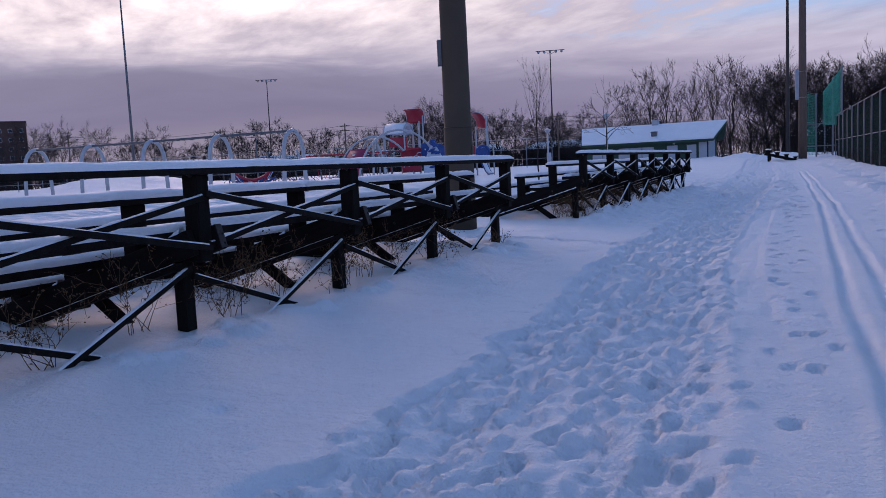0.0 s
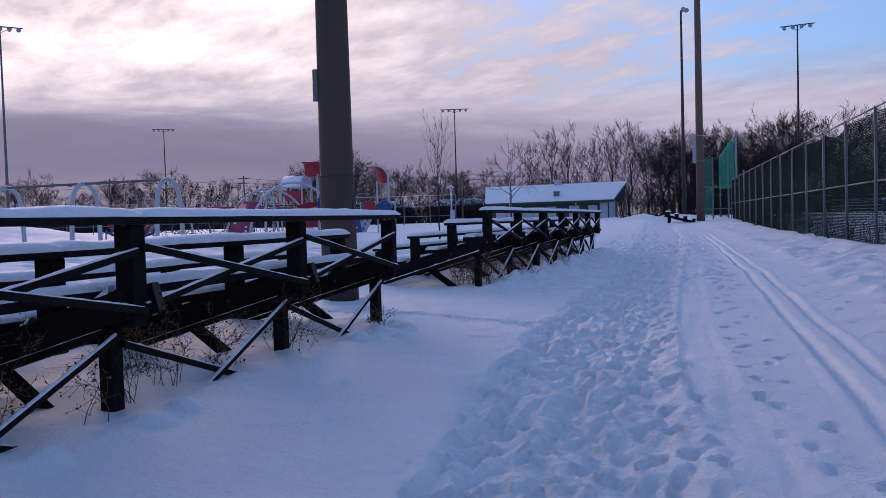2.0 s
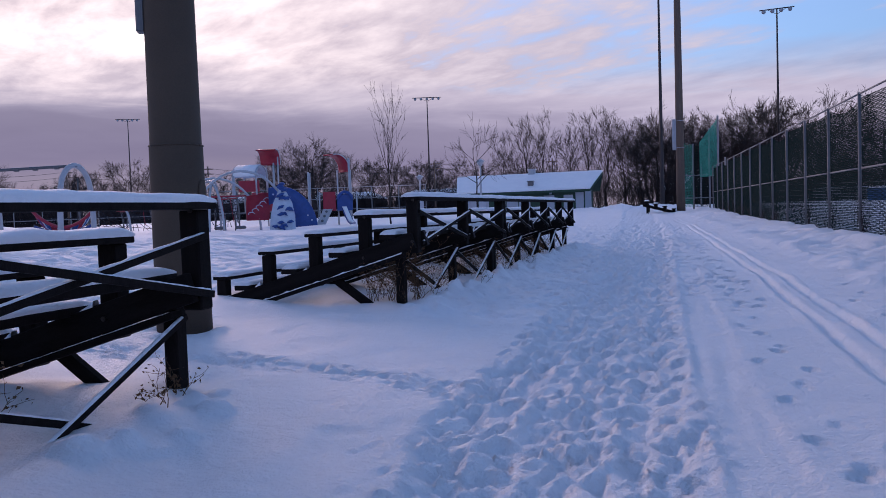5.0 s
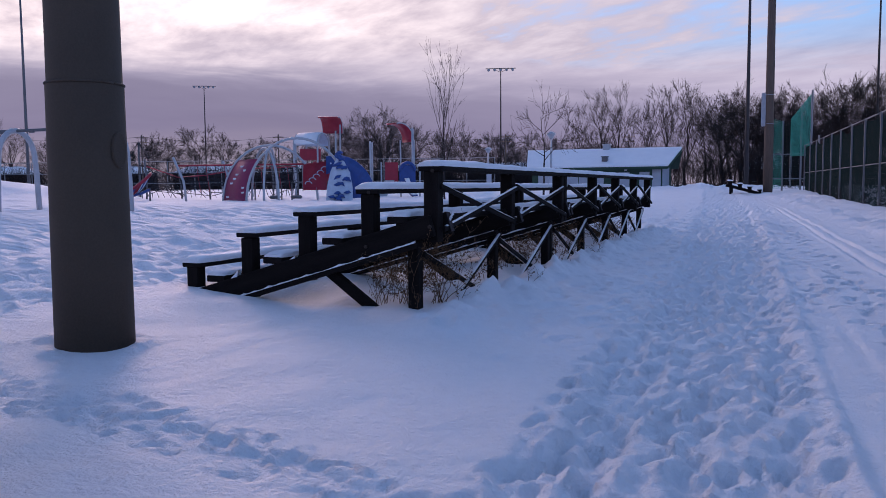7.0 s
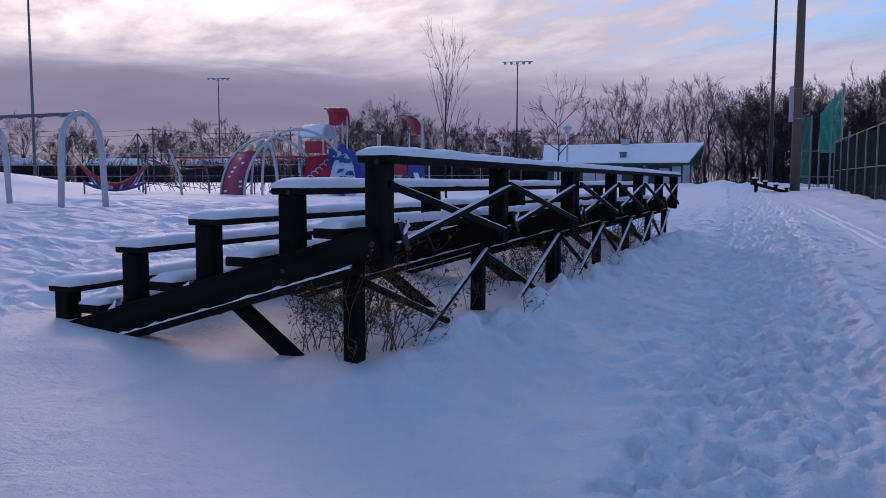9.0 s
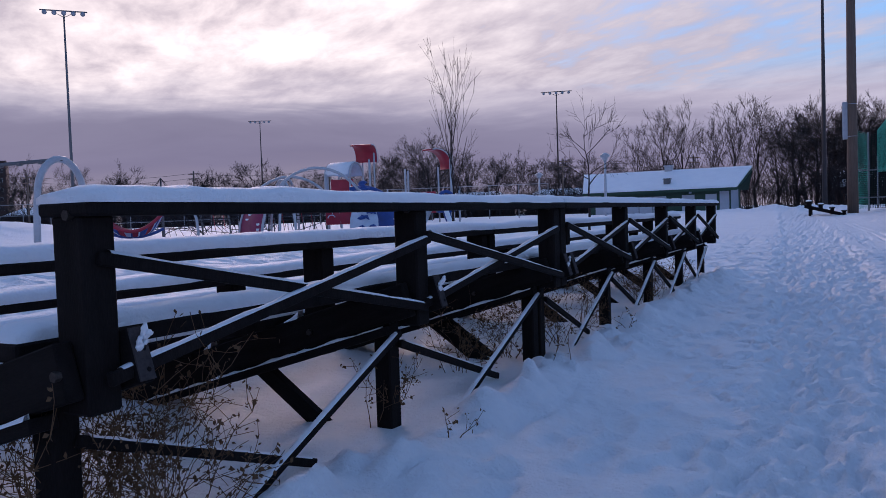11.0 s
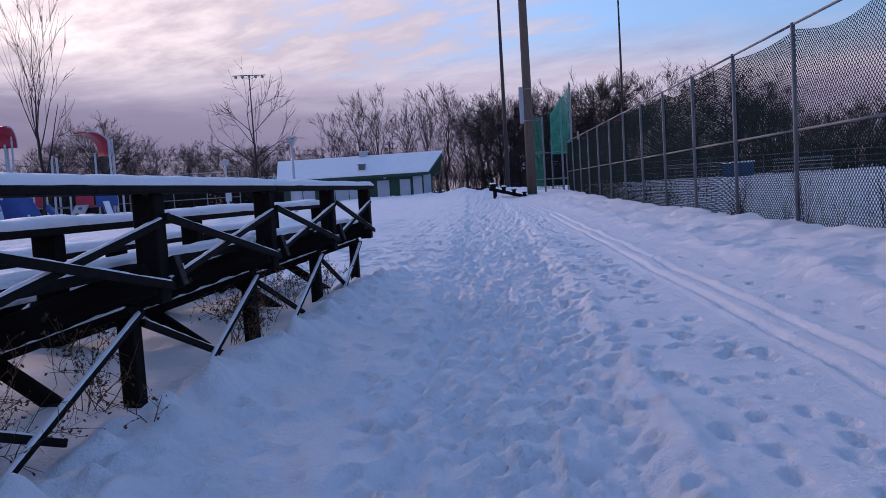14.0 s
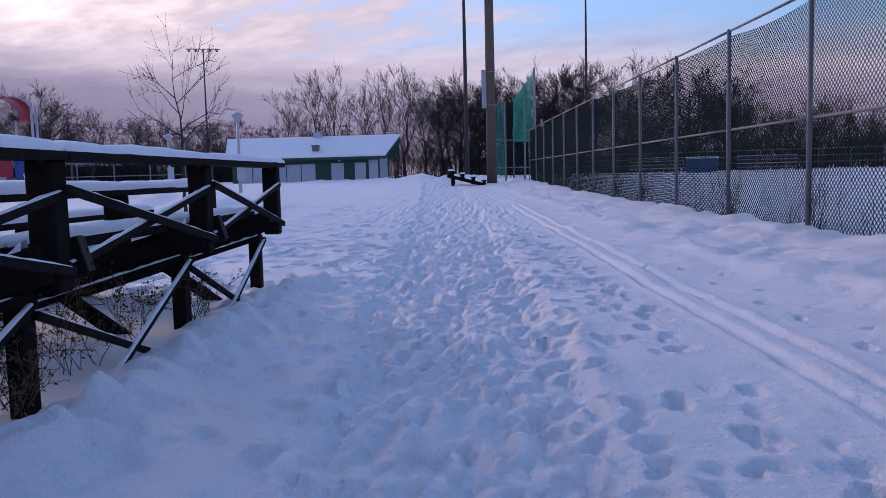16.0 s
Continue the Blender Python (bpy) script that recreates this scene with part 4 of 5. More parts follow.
def conifer_mesh(seed, h):
    rng = random.Random(seed)
    verts, faces = [], []
    for i in range(420):
        t = rng.random() ** 0.7
        z = h * (0.08 + 0.92 * (1 - t))
        rr = h * 0.17 * t * rng.uniform(0.35, 1.15)
        a = rng.uniform(0, 2 * math.pi)
        p = Vector((rr * math.cos(a), rr * math.sin(a), z))
        d = Vector((math.cos(a), math.sin(a), -0.35)) * h * 0.055
        s = Vector((-math.sin(a), math.cos(a), 0)) * h * 0.02
        o = len(verts)
        verts += [p - s, p + s, p + d + s * 0.3, p + d - s * 0.3, p + d * 0.4 + Vector((0, 0, h * 0.012))]
        faces += [(o, o + 1, o + 4), (o + 1, o + 2, o + 4), (o + 2, o + 3, o + 4), (o + 3, o, o + 4)]
    return mesh_of("needles", verts, faces, NEEDLE)


conifer_trunk = mesh_of("trunk", *tube_data([(0, 0, -0.3), (0, 0, 9.5)], [0.2, 0.03], 6), BARK_DARK, True)
conifer_set = conifer_mesh(4, 10.0)


def plant_conifer(x, y, s):
    t = thing("conifer", (x, y, ground_z(x, y)), "dark green conifer in the far tree line", "tree", "far conifers")
    t.scale = (s, s, s)
    put("trunk", conifer_trunk, t)
    put("needles", conifer_set, t, "dark needles")


def bearing(az, dist):
    return math.sin(radians(az)) * dist, math.cos(radians(az)) * dist


def far_trees():
    rng = random.Random(12)
    # bearing from the start of the walk, distance, height
    rows = []
    for az in np.arange(-80, -14, 1.0):
        rows.append((az + rng.uniform(-0.5, 0.5), rng.uniform(190, 270), rng.uniform(10, 16)))
    for az in np.arange(-13, 22, 1.05):
        rows.append((az + rng.uniform(-0.4, 0.4), rng.uniform(168, 215), rng.uniform(14, 20) if az < 7 else rng.uniform(8, 13)))
    for az in np.arange(7, 50, 1.25):
        rows.append((az + rng.uniform(-0.5, 0.5), rng.uniform(132, 175), rng.uniform(8, 12.5) if az < 14 else rng.uniform(6, 10) if az < 19 else rng.uniform(5, 8)))
    for i, (az, d, h) in enumerate(rows):
        x, y = bearing(az, d)
        if -15 < az < -3.5:
            continue
        plant_tree("bare_tree", far_sets[i % 5], x, y, h / 14.0, rng.uniform(0, 360), "bare deciduous tree in the far tree line", "far tree line", rng.uniform(0.85, 1.15))
    # taller clumps seen over the hut and the play area
    for x, y, h, k in ((-33, 152, 13, 0), (-29.5, 156, 15.5, 1), (-26, 154, 16, 0), (-22.5, 158, 14, 1), (-18, 153, 15.5, 0), (-15, 156, 16.5, 1), (-12, 160, 14, 0), (-63, 148, 11, 1)):
        plant_tree("bare_tree", tall_sets[k], x, y, h / 17.0, rng.uniform(0, 360), "tall bare tree behind the snowy hut", "trees behind the hut", 1.1)
    for x, y, h, k in ((-55, 118, 11.0, 0), (-58, 125, 10, 2), (-63, 120, 9, 1), (-40, 150, 9, 3), (19.0, 148, 15.5, 0), (28.5, 147, 15, 2), (34.5, 146, 12, 4), (11.5, 150, 14.5, 3), (4, 150, 14, 1), (9, 156, 15, 4), (-9, 158, 14, 2), (-6, 150, 13, 3), (-3, 156, 14, 0), (0, 152, 13, 1), (-50, 215, 12, 1), (-40, 210, 11, 2), (-66, 205, 12, 3)):
        plant_tree("bare_tree", dome_sets[k % 2], x, y, h / 12.5, rng.uniform(0, 360), "broad bare tree with dense twigs", "broad bare trees", 1.1)
    for x, y, s in ((-34, 190, 0.9), (41.5, 125, 0.75), (54, 132, 0.8), (-150, 170, 1.0), (-120, 210, 0.9), (3, 170, 1.4), (-190, 150, 0.9), (70, 120, 1.1)):
        plant_conifer(x, y, s)


far_trees()


def make_brush(name, x0, y0, x1, y1, h, n, seed, label):
    """A thicket of bare stems along a line."""
    rng = random.Random(seed)
    verts, faces = [], []
    for _ in range(n):
        t = rng.random()
        x, y = x0 + (x1 - x0) * t + rng.gauss(0, 1.2), y0 + (y1 - y0) * t + rng.gauss(0, 1.5)
        z = ground_z(x, y) - 0.1
        hh = h * rng.uniform(0.4, 1.1)
        out = []
        branch_set(rng, Vector((x, y, z)), Vector((rng.gauss(0, 0.35), rng.gauss(0, 0.35), 1)).normalized(), hh, 0.05, 1, out, 0.7, 0, (3, 5), 0.028)
        for p_, r_, _d in out:
            v, f = tube_data(p_, r_, 3, False)
            o = len(verts)
            verts += v
            faces += [tuple(i + o for i in q) for q in f]
    ob = put(name, mesh_of(name, verts, faces, HEDGE), None)
    return tagged(ob, label, "brush", kind="stuff")


make_brush("brush", -30, 140, 12, 146, 6.0, 900, 1, "dense bare brush behind the hut")
make_brush("brush", -135, 172, -30, 188, 5.0, 3600, 2, "low bare brush along the far houses")
make_brush("brush", -205, 112, -130, 172, 4.6, 1900, 5, "low bare brush along the far edge")
make_brush("brush", 10, 136, 85, 114, 3.9, 2700, 3, "dense bare brush behind the ball field")


# ---- the hut ----
def make_hut():
    # origin at the front right corner on the ground; x to the left along the front, y into the depth
    base = Vector((-14.6, 119.0, ground_z(-14.6, 119.0) - 0.15))
    h = new("park_hut")
    ax = Vector((-1.0, 0.03, 0)).normalized()
    ay = Vector((ax.y, -ax.x, 0))
    h.matrix_basis = Matrix(((ax.x, ay.x, 0, base.x), (ax.y, ay.y, 0, base.y), (0, 0, 1, base.z), (0, 0, 0, 1)))
    tagged(h, "low green park hut with white doors and snowy roof", "hut")
    L, D, E, R = 17.6, 8.0, 2.9, 5.3
    bm = bmesh.new()
    bevel_box(bm, Matrix.Translation((L / 2, 0.1, 0)), L, 0.2, 0, E, 0)
    part("front_wall", bm, GREEN_PAINT, h)
    bm = bmesh.new()
    bevel_box(bm, Matrix.Translation((L / 2, D - 0.1, 0)), L, 0.2, 0, E, 0)
    part("back_wall", bm, GREEN_PAINT, h)
    for x in (0.1, L - 0.1):
        v = [(x - 0.1, 0.2, 0), (x + 0.1, 0.2, 0), (x + 0.1, D - 0.2, 0), (x - 0.1, D - 0.2, 0), (x - 0.1, 0.2, E), (x + 0.1, 0.2, E), (x + 0.1, D - 0.2, E), (x - 0.1, D - 0.2, E), (x - 0.1, D * 0.62, R - 0.25), (x + 0.1, D * 0.62, R - 0.25)]
        f = [(3, 2, 1, 0), (0, 1, 5, 4), (2, 3, 7, 6), (4, 5, 9, 8), (6, 7, 8, 9), (1, 2, 6, 9, 5), (0, 4, 8, 7, 3)]
        put("gable_wall", mesh_of("gable_wall", v, f, GREEN_PAINT), h)
    # roof of two slopes with a snow layer and dark fascia
    O = 1.0
    yr = D * 0.62

    def slab(name, ya, za, yb, zb, t0, t1, x0, x1, mat, label=""):
        ea, eb = (0, 1) if zb > za else (1, 0)
        v = [(x, y, z + t) for t in (t0, t1) for x, y, z in ((x0 - 1.0 * ea, ya, za), (x1 + 1.7 * ea, ya, za), (x1 + 1.7 * eb, yb, zb), (x0 - 1.0 * eb, yb, zb))]
        f = [(3, 2, 1, 0), (4, 5, 6, 7), (0, 1, 5, 4), (1, 2, 6, 5), (2, 3, 7, 6), (3, 0, 4, 7)]
        return put(name, mesh_of(name, v, f, mat), h, label)

    slab("roof", -O, E - 0.25, yr, R - 0.15, 0, 0.31, -0.9, L + 0.5, GREEN_PAINT, "dark green roof edge")
    slab("roof", yr, R, D + O, E - 0.1, 0, 0.16, -0.9, L + 0.5, GREEN_PAINT)
    slab("roof_snow", -O + 0.06, E - 0.07, yr, R + 0.02, 0.16, 0.38, -0.86, L + 0.46, SNOW_CAP, "smooth white snow sheet")
    slab("roof_snow", yr, R + 0.02, D + O - 0.06, E - 0.07, 0.16, 0.38, -0.86, L + 0.46, SNOW_CAP, "smooth white snow sheet")
    # white doors and shutters, each framed
    def leaf(x0, x1, z0, z1, nm, mat=WHITE_PAINT):
        bm = bmesh.new()
        bevel_box(bm, Matrix.Translation(((x0 + x1) / 2, -0.03, 0)), x1 - x0, 0.06, z0, z1, 0.01)
        return part(nm, bm, mat, h, "white painted panel")

    leaf(0.15, 1.25, 0.1, 2.6, "shutter")
    leaf(1.6, 2.9, 0.1, 2.3, "door")
    leaf(4.2, 5.7, 0.1, 2.3, "door")
    for i in range(3):
        leaf(7.6 + i * 1.75, 9.25 + i * 1.75, 0.1, 2.25, "shutter")
    for i in range(2):
        leaf(13.6 + i * 1.6, 15.1 + i * 1.6, 0.1, 2.25, "shutter")
    bm = bmesh.new()
    bevel_box(bm, Matrix.Translation((-0.03, 3.1, 0)), 0.06, 5.8, 0.05, 2.9, 0.01)
    part("side_panel", bm, WHITE_PAINT, h, "white painted panel")
    bm = bmesh.new()
    bevel_box(bm, Matrix.Translation((4.7, -0.06, 0)), 0.32, 0.12, 2.45, 2.75, 0.03)
    part("wall_lamp", bm, LIGHT_GREY, h, "white wall lamp")
    # vents
    for x, y, z, s, m in ((7.6, 0.6, 3.75, 0.75, MAST), (8.3, yr, R + 0.1, 0.95, LIGHT_GREY)):
        bm = bmesh.new()
        bevel_box(bm, Matrix(), s, s, 0, s * 0.8, 0.03)
        bevel_box(bm, Matrix.Translation((0, 0, s * 0.8)), s * 1.25, s * 1.25, 0, 0.12, 0.03)
        part("roof_vent", bm, m, h, "", Matrix.Translation((x, y, z)))
    return h


make_hut()


# ---- far houses and blocks ----
def make_house(x, y, w, d, h, roof, turn, label, brick=BRICK, flat=False):
    o = thing("house", (x, y, ground_z(x, y) - 0.2), label, "house", "far houses", turn)
    bm = bmesh.new()
    bevel_box(bm, Matrix(), w, d, 0, h, 0)
    part("wall", bm, brick, o)
    if flat:
        bm = bmesh.new()
        bevel_box(bm, Matrix(), w + 0.4, d + 0.4, h, h + 0.4, 0.05)
        part("roof", bm, brick, o)
        bm = bmesh.new()
        bevel_box(bm, Matrix.Translation((-w * 0.2, 0, 0)), w * 0.22, d * 0.5, h + 0.4, h + 3, 0.05)
        part("stair_head", bm, brick, o)
    else:
        e = 0.6
        v = [(-w / 2 - e, -d / 2 - e, h), (w / 2 + e, -d / 2 - e, h), (w / 2 + e, d / 2 + e, h), (-w / 2 - e, d / 2 + e, h), (-w / 2 + d * 0.3, 0, h + roof), (w / 2 - d * 0.3, 0, h + roof)]
        f = [(3, 2, 1, 0), (0, 1, 5, 4), (1, 2, 5), (2, 3, 4, 5), (3, 0, 4)]
        put("roof", mesh_of("roof", v, f, SNOW_CAP), o, "snow-covered hip roof")
        bm = bmesh.new()
        bevel_box(bm, Matrix.Translation((w * 0.2, 0, 0)), 0.8, 0.8, h, h + roof + 0.8, 0.02)
        part("chimney", bm, brick, o)
    n = max(2, int(w / 3))
    storeys = max(1, int(h / 2.7))
    for s in range(storeys):
        for i in range(n):
            wx = -w / 2 + (i + 0.5) * w / n
            bm = bmesh.new()
            bevel_box(bm, Matrix.Translation((wx, -d / 2 - 0.02, 0)), 1.2, 0.08, s * 2.8 + 1.0, s * 2.8 + 2.2, 0.01)
            win = part("window", bm, LIGHT_GREY, o)
            bm = bmesh.new()
            bevel_box(bm, Matrix.Translation((wx, -d / 2 - 0.05, 0)), 1.0, 0.06, s * 2.8 + 1.1, s * 2.8 + 2.1, 0)
            part("pane", bm, GLASS, win)
    return o


for hx, hy, hw, ht in ((-58, 196, 20, 8), (-82, 192, 19, 12), (-106, 187, 20, 20), (-130, 178, 20, 25), (-36, 200, 17, 5), (-153, 166, 20, 35), (-174, 150, 19, 40)):
    make_house(hx, hy, hw, 10, 4.2, 1.9, ht, "brick bungalow with snow-covered roof")
make_house(3, 190, 18, 10, 3.6, 3.2, 0, "brick house with snowy roof behind trees")
make_house(-242, 164, 36, 16, 21, 0, 52, "dark flat-roofed brick apartment block", BRICK, True)


# ---- utility poles with wires ----
def utility_line():
    places = [bearing(az, d) for az, d in ((-62, 200), (-50, 190), (-40.5, 185), (-32, 180), (-24.5, 178), (-17, 182), (-9, 190))]
    tops = []
    for x, y in places:
        z = ground_z(x, y)
        p = thing("utility_pole", (x, y, z - 0.2), "wooden utility pole with crossarms and wires", "utility pole", "utility poles")
        tube("shaft", [(0, 0, 0), (0, 0, 11.5)], [0.2, 0.13], WOODPOLE, p, 8)
        for z1 in (10.9, 9.9):
            tube("crossarm", [(-1.3, 0, z1), (1.3, 0, z1)], 0.09, WOODPOLE, p, 4)
        tops.append(Vector((x, y, z + 10.9)))
    w = thing("power_lines", tops[0], "dark overhead power lines between poles", "power line")
    o = tops[0].copy()
    for a, b in zip(tops, tops[1:]):
        for dz in (0.0, -1.0):
            pts = []
            for i in range(13):
                t = i / 12
                pts.append(a.lerp(b, t) - o + Vector((0, 0, dz - 1.6 * 4 * t * (1 - t) * 0.6)))
            tube("wire", pts, 0.028, ROPE, w, 4)


utility_line()


# ---- play area ----
def arc(c, ux, r, h, a0=0.0, a1=180.0, n=24):
    """Points of an arch in the plane of ux and z."""
    return [Vector(c) + Vector(ux) * (r * math.cos(radians(a0 + (a1 - a0) * i / n))) + Vector((0, 0, h * math.sin(radians(a0 + (a1 - a0) * i / n)))) for i in range(n + 1)]


def make_swings():
    x0, y0, pitch = -25.1, 35.0, 4.9
    s = thing("swing_frame", (x0, y0, 0.0), "grey steel swing frame of tall arches in snow", "swing")
    for k in range(5):
        x = -k * pitch
        zg = ground_z(x0 + x, y0) - 0.2
        legs = [Vector((x, -0.98, zg)), Vector((x, -0.9, 2.2))]
        top = [Vector((x, -0.86 * math.cos(a), 2.6 + 1.22 * math.sin(a))) for a in [i * math.pi / 14 for i in range(15)]]
        tube("arch", legs + top + [Vector((x, 0.9, 2.2)), Vector((x, 0.98, zg))], 0.11, LIGHT_GREY, s, 12)
    tube("top_beam", [(0.1, 0, 3.80), (-4 * pitch - 0.1, 0, 3.80)], 0.06, MAST, s, 10)
    for k in range(4):
        for f in (0.18, 0.4, 0.6, 0.82):
            bm = bmesh.new()
            bevel_box(bm, Matrix(), 0.2, 0.14, -0.06, 0.06, 0.02)
            part("hanger", bm, MAST, s, "dark metal hanger", Matrix.Translation((-(k + f) * pitch, 0, 3.76)))


make_swings()


def panel_between(name, line_a, line_b, mat, parent, thick=0.06, label="", smooth=True):
    """A thick curved sheet spanned between two lines of points."""
    n = len(line_a)
    verts, faces = [], []
    for i in range(n):
        a, b = Vector(line_a[i]), Vector(line_b[i])
        t = Vector(line_a[min(i + 1, n - 1)]) - Vector(line_a[max(i - 1, 0)])
        nn = t.cross(b - a)
        nn = nn.normalized() * thick / 2 if nn.length > 1e-6 else Vector((0, 0, thick / 2))
        verts += [a + nn, b + nn, b - nn, a - nn]
    for i in range(n - 1):
        for j in range(4):
            p, q = i * 4 + j, i * 4 + (j + 1) % 4
            faces.append((p, q, q + 4, p + 4))
    faces += [(0, 1, 2, 3), ((n - 1) * 4 + 3, (n - 1) * 4 + 2, (n - 1) * 4 + 1, (n - 1) * 4)]
    return put(name, mesh_of(name, verts, faces, mat, smooth), parent, label)


def make_dome():
    """The arched climber with coloured wall panels."""
    cx, cy = -31.8, 56.6
    z = ground_z(cx, cy)
    # local x runs to the right of the walk's view, y away from it
    c = thing("arched_climber", (cx, cy, z - 0.1), "grey steel arched climber with coloured panels", "climber", "", 36)
    tube("arch", arc((1.1, -0.9, 0), (1, 0, 0), 3.3, 4.15), 0.085, LIGHT_GREY, c, 10)
    tube("arch", arc((-0.55, 1.6, 0), (1, 0, 0), 3.15, 3.8), 0.085, LIGHT_GREY, c, 10)
    tube("arch", arc((-0.6, 0.6, 0), (0.22, 1, 0), 2.4, 3.6), 0.08, LIGHT_GREY, c, 10)
    tube("arch", arc((-1.0, 0.4, 0), (-0.35, 1, 0), 2.3, 3.55), 0.08, LIGHT_GREY, c, 10)
    # magenta climbing wall between the two long arches
    a = arc((1.1, -0.9, 0), (1, 0, 0), 3.25, 4.1, 180, 137, 10)
    b = arc((-0.55, 1.6, 0), (1, 0, 0), 3.1, 3.75, 180, 132, 10)
    wall = panel_between("climbing_wall", a, b, PINK, c, 0.06, "magenta plastic climbing wall")
    rng = random.Random(2)
    for i in range(9):
        t = 0.08 + 0.1 * i
        k = min(int(t * 10), 9)
        p = a[k].lerp(b[k], rng.uniform(0.15, 0.85))
        hv, hf = tube_data([p + Vector((-0.12, -0.02, 0)), p + Vector((0.12, -0.1, 0.03))], [0.07, 0.05], 6)
        put("hand_hold", mesh_of("hand_hold", hv, hf, SNOW_CAP), wall, "snow-topped grip", wall.matrix_basis.inverted())
    # the two wide fins on the other side
    fin = [(1.7, -1.3, 0.0), (1.9, -1.3, 1.0), (2.2, -1.3, 1.9), (2.6, -1.2, 2.6), (2.9, -1.2, 2.95)]
    fin2 = [(4.1, -1.5, 0.0), (4.0, -1.5, 1.0), (3.75, -1.4, 1.9), (3.35, -1.3, 2.6), (3.05, -1.2, 2.95)]
    fin = [Vector(p) + Vector((1.15 - 0.1 * p[2], 0, 0)) for p in fin]
    fin2 = [Vector(p) + Vector((0.5 + 0.1 * p[2], 0, 0)) for p in fin2]
    panel_between("snowy_fin", fin, fin2, PALE_BLUE, c, 0.08, "pale blue panel with dark grips")
    for i in range(24):
        t = (i + 0.5) / 24
        k = min(int(t * 4), 3)
        p = Vector(fin[k]).lerp(Vector(fin2[k]), rng.uniform(0.2, 0.8)) + Vector((0, -0.08, rng.uniform(0, 0.6)))
        sw = rng.uniform(-0.16, 0.16)
        hv, hf = tube_data([p + Vector((-0.24, 0, -sw)), p + Vector((-0.08, -0.06, 0.02)), p + Vector((0.08, -0.06, 0.05)), p + Vector((0.24, 0, sw))], [0.02, 0.10, 0.11, 0.02], 8)
        put("hand_hold", mesh_of("hand_hold", hv, hf, BLUE), c, "blue plastic grip")
    f3 = arc((3.75, 0.2, 0), (1, 0, 0), 2.7, 3.1, 105, 5, 12)
    f4 = arc((3.45, 0.6, 0), (1, 0, 0), 1.35, 1.9, 105, 5, 12)
    blue = panel_between("blue_fin", f3, f4, BLUE, c, 0.08, "blue plastic panel with grips")
    for i in range(10):
        k = rng.randint(1, 11)
        p = f3[k].lerp(f4[k], rng.uniform(0.2, 0.8)) + Vector((0, -0.25, 0))
        hv, hf = tube_data([p, p + Vector((0, -0.04, 0))], [0.07, 0.05], 6)
        put("hand_hold", mesh_of("hand_hold", hv, hf, PALE_BLUE), c, "pale grip")
    # red panel with curls, and the long red rail to the leaning post
    rp = panel_between("red_panel", [(1.6, 1.5, 0.75), (1.6, 1.5, 1.6), (1.65, 1.5, 2.5)], [(3.2, 1.6, 0.75), (3.3, 1.6, 1.7), (3.5, 1.6, 2.75)], RED, c, 0.08, "red plastic panel with curls")
    for i in range(5):
        q = Vector((1.95 + 0.28 * i, 1.4, 1.2 + 0.25 * i))
        tube("curl", [q + Vector((0.22 * math.cos(a_ * 0.5), 0, 0.15 * math.sin(a_ * 0.5))) for a_ in range(8)], 0.03, PALE_BLUE, rp, 5)
    tube("red_rail", [(-6.6, 2.6, 2.45), (2.6, 1.7, 2.55)], 0.06, RED, c, 8)
    tube("leaning_post", [(-6.1, 2.0, 0.0), (-6.25, 2.2, 1.4), (-6.9, 2.6, 3.0)], 0.085, LIGHT_GREY, c, 8)
    tube("leaning_post", [(-3.2, 3.4, 0.0), (-3.3, 3.5, 1.4), (-3.7, 3.6, 2.8)], 0.085, LIGHT_GREY, c, 8)
    for x in (-1.6, 0.2, 0.9):
        tube("post", [(x, 2.6, 0), (x, 2.6, 1.3)], 0.05, MAST, c, 6)
    for x in (-0.35, 1.05):
        bm = bmesh.new()
        bevel_box(bm, Matrix(), 0.75, 0.45, 0.2, 0.42, 0.08)
        part("step_pod", bm, MAST, c, "dark stepping pod", Matrix.Translation((x, 0.2, 0)))
    for z1 in (1.5, 1.8, 2.1, 2.4):
        tube("net_rope", [(-6.2, 2.4, z1 * 0.8), (-3, 2.7, z1 * 0.72), (1.0, 2.2, z1 * 0.8)], 0.025, ROPE, c, 4)
    for i in range(12):
        x = -6.0 + i * 0.6
        tube("net_rope", [(x, 2.5, 2.45), (x + 0.2, 2.6, 0.7)], 0.022, RED if i % 3 else ROPE, c, 4)


make_dome()


def make_net_pyramid(x, y, h, r, label):
    z = ground_z(x, y)
    p = thing("rope_pyramid", (x, y, z - 0.1), label, "climbing net")
    tube("mast", [(0, 0, 0), (0, 0, h)], [0.09, 0.07], MAST, p, 8)
    ends = [Vector((r * math.cos(a), r * math.sin(a), 0.05)) for a in [k * math.pi / 4 for k in range(8)]]
    top = Vector((0, 0, h))
    for e in ends:
        tube("rope", [top, e], 0.022, ROPE, p, 4)
    for t in (0.25, 0.42, 0.58, 0.72, 0.86):
        ring = [top.lerp(e, t) for e in ends]
        tube("rope_ring", ring + [ring[0]], 0.02, ROPE, p, 4)


make_net_pyramid(-49.5, 63.0, 4.6, 3.6, "dark rope climbing pyramid on a steel mast")


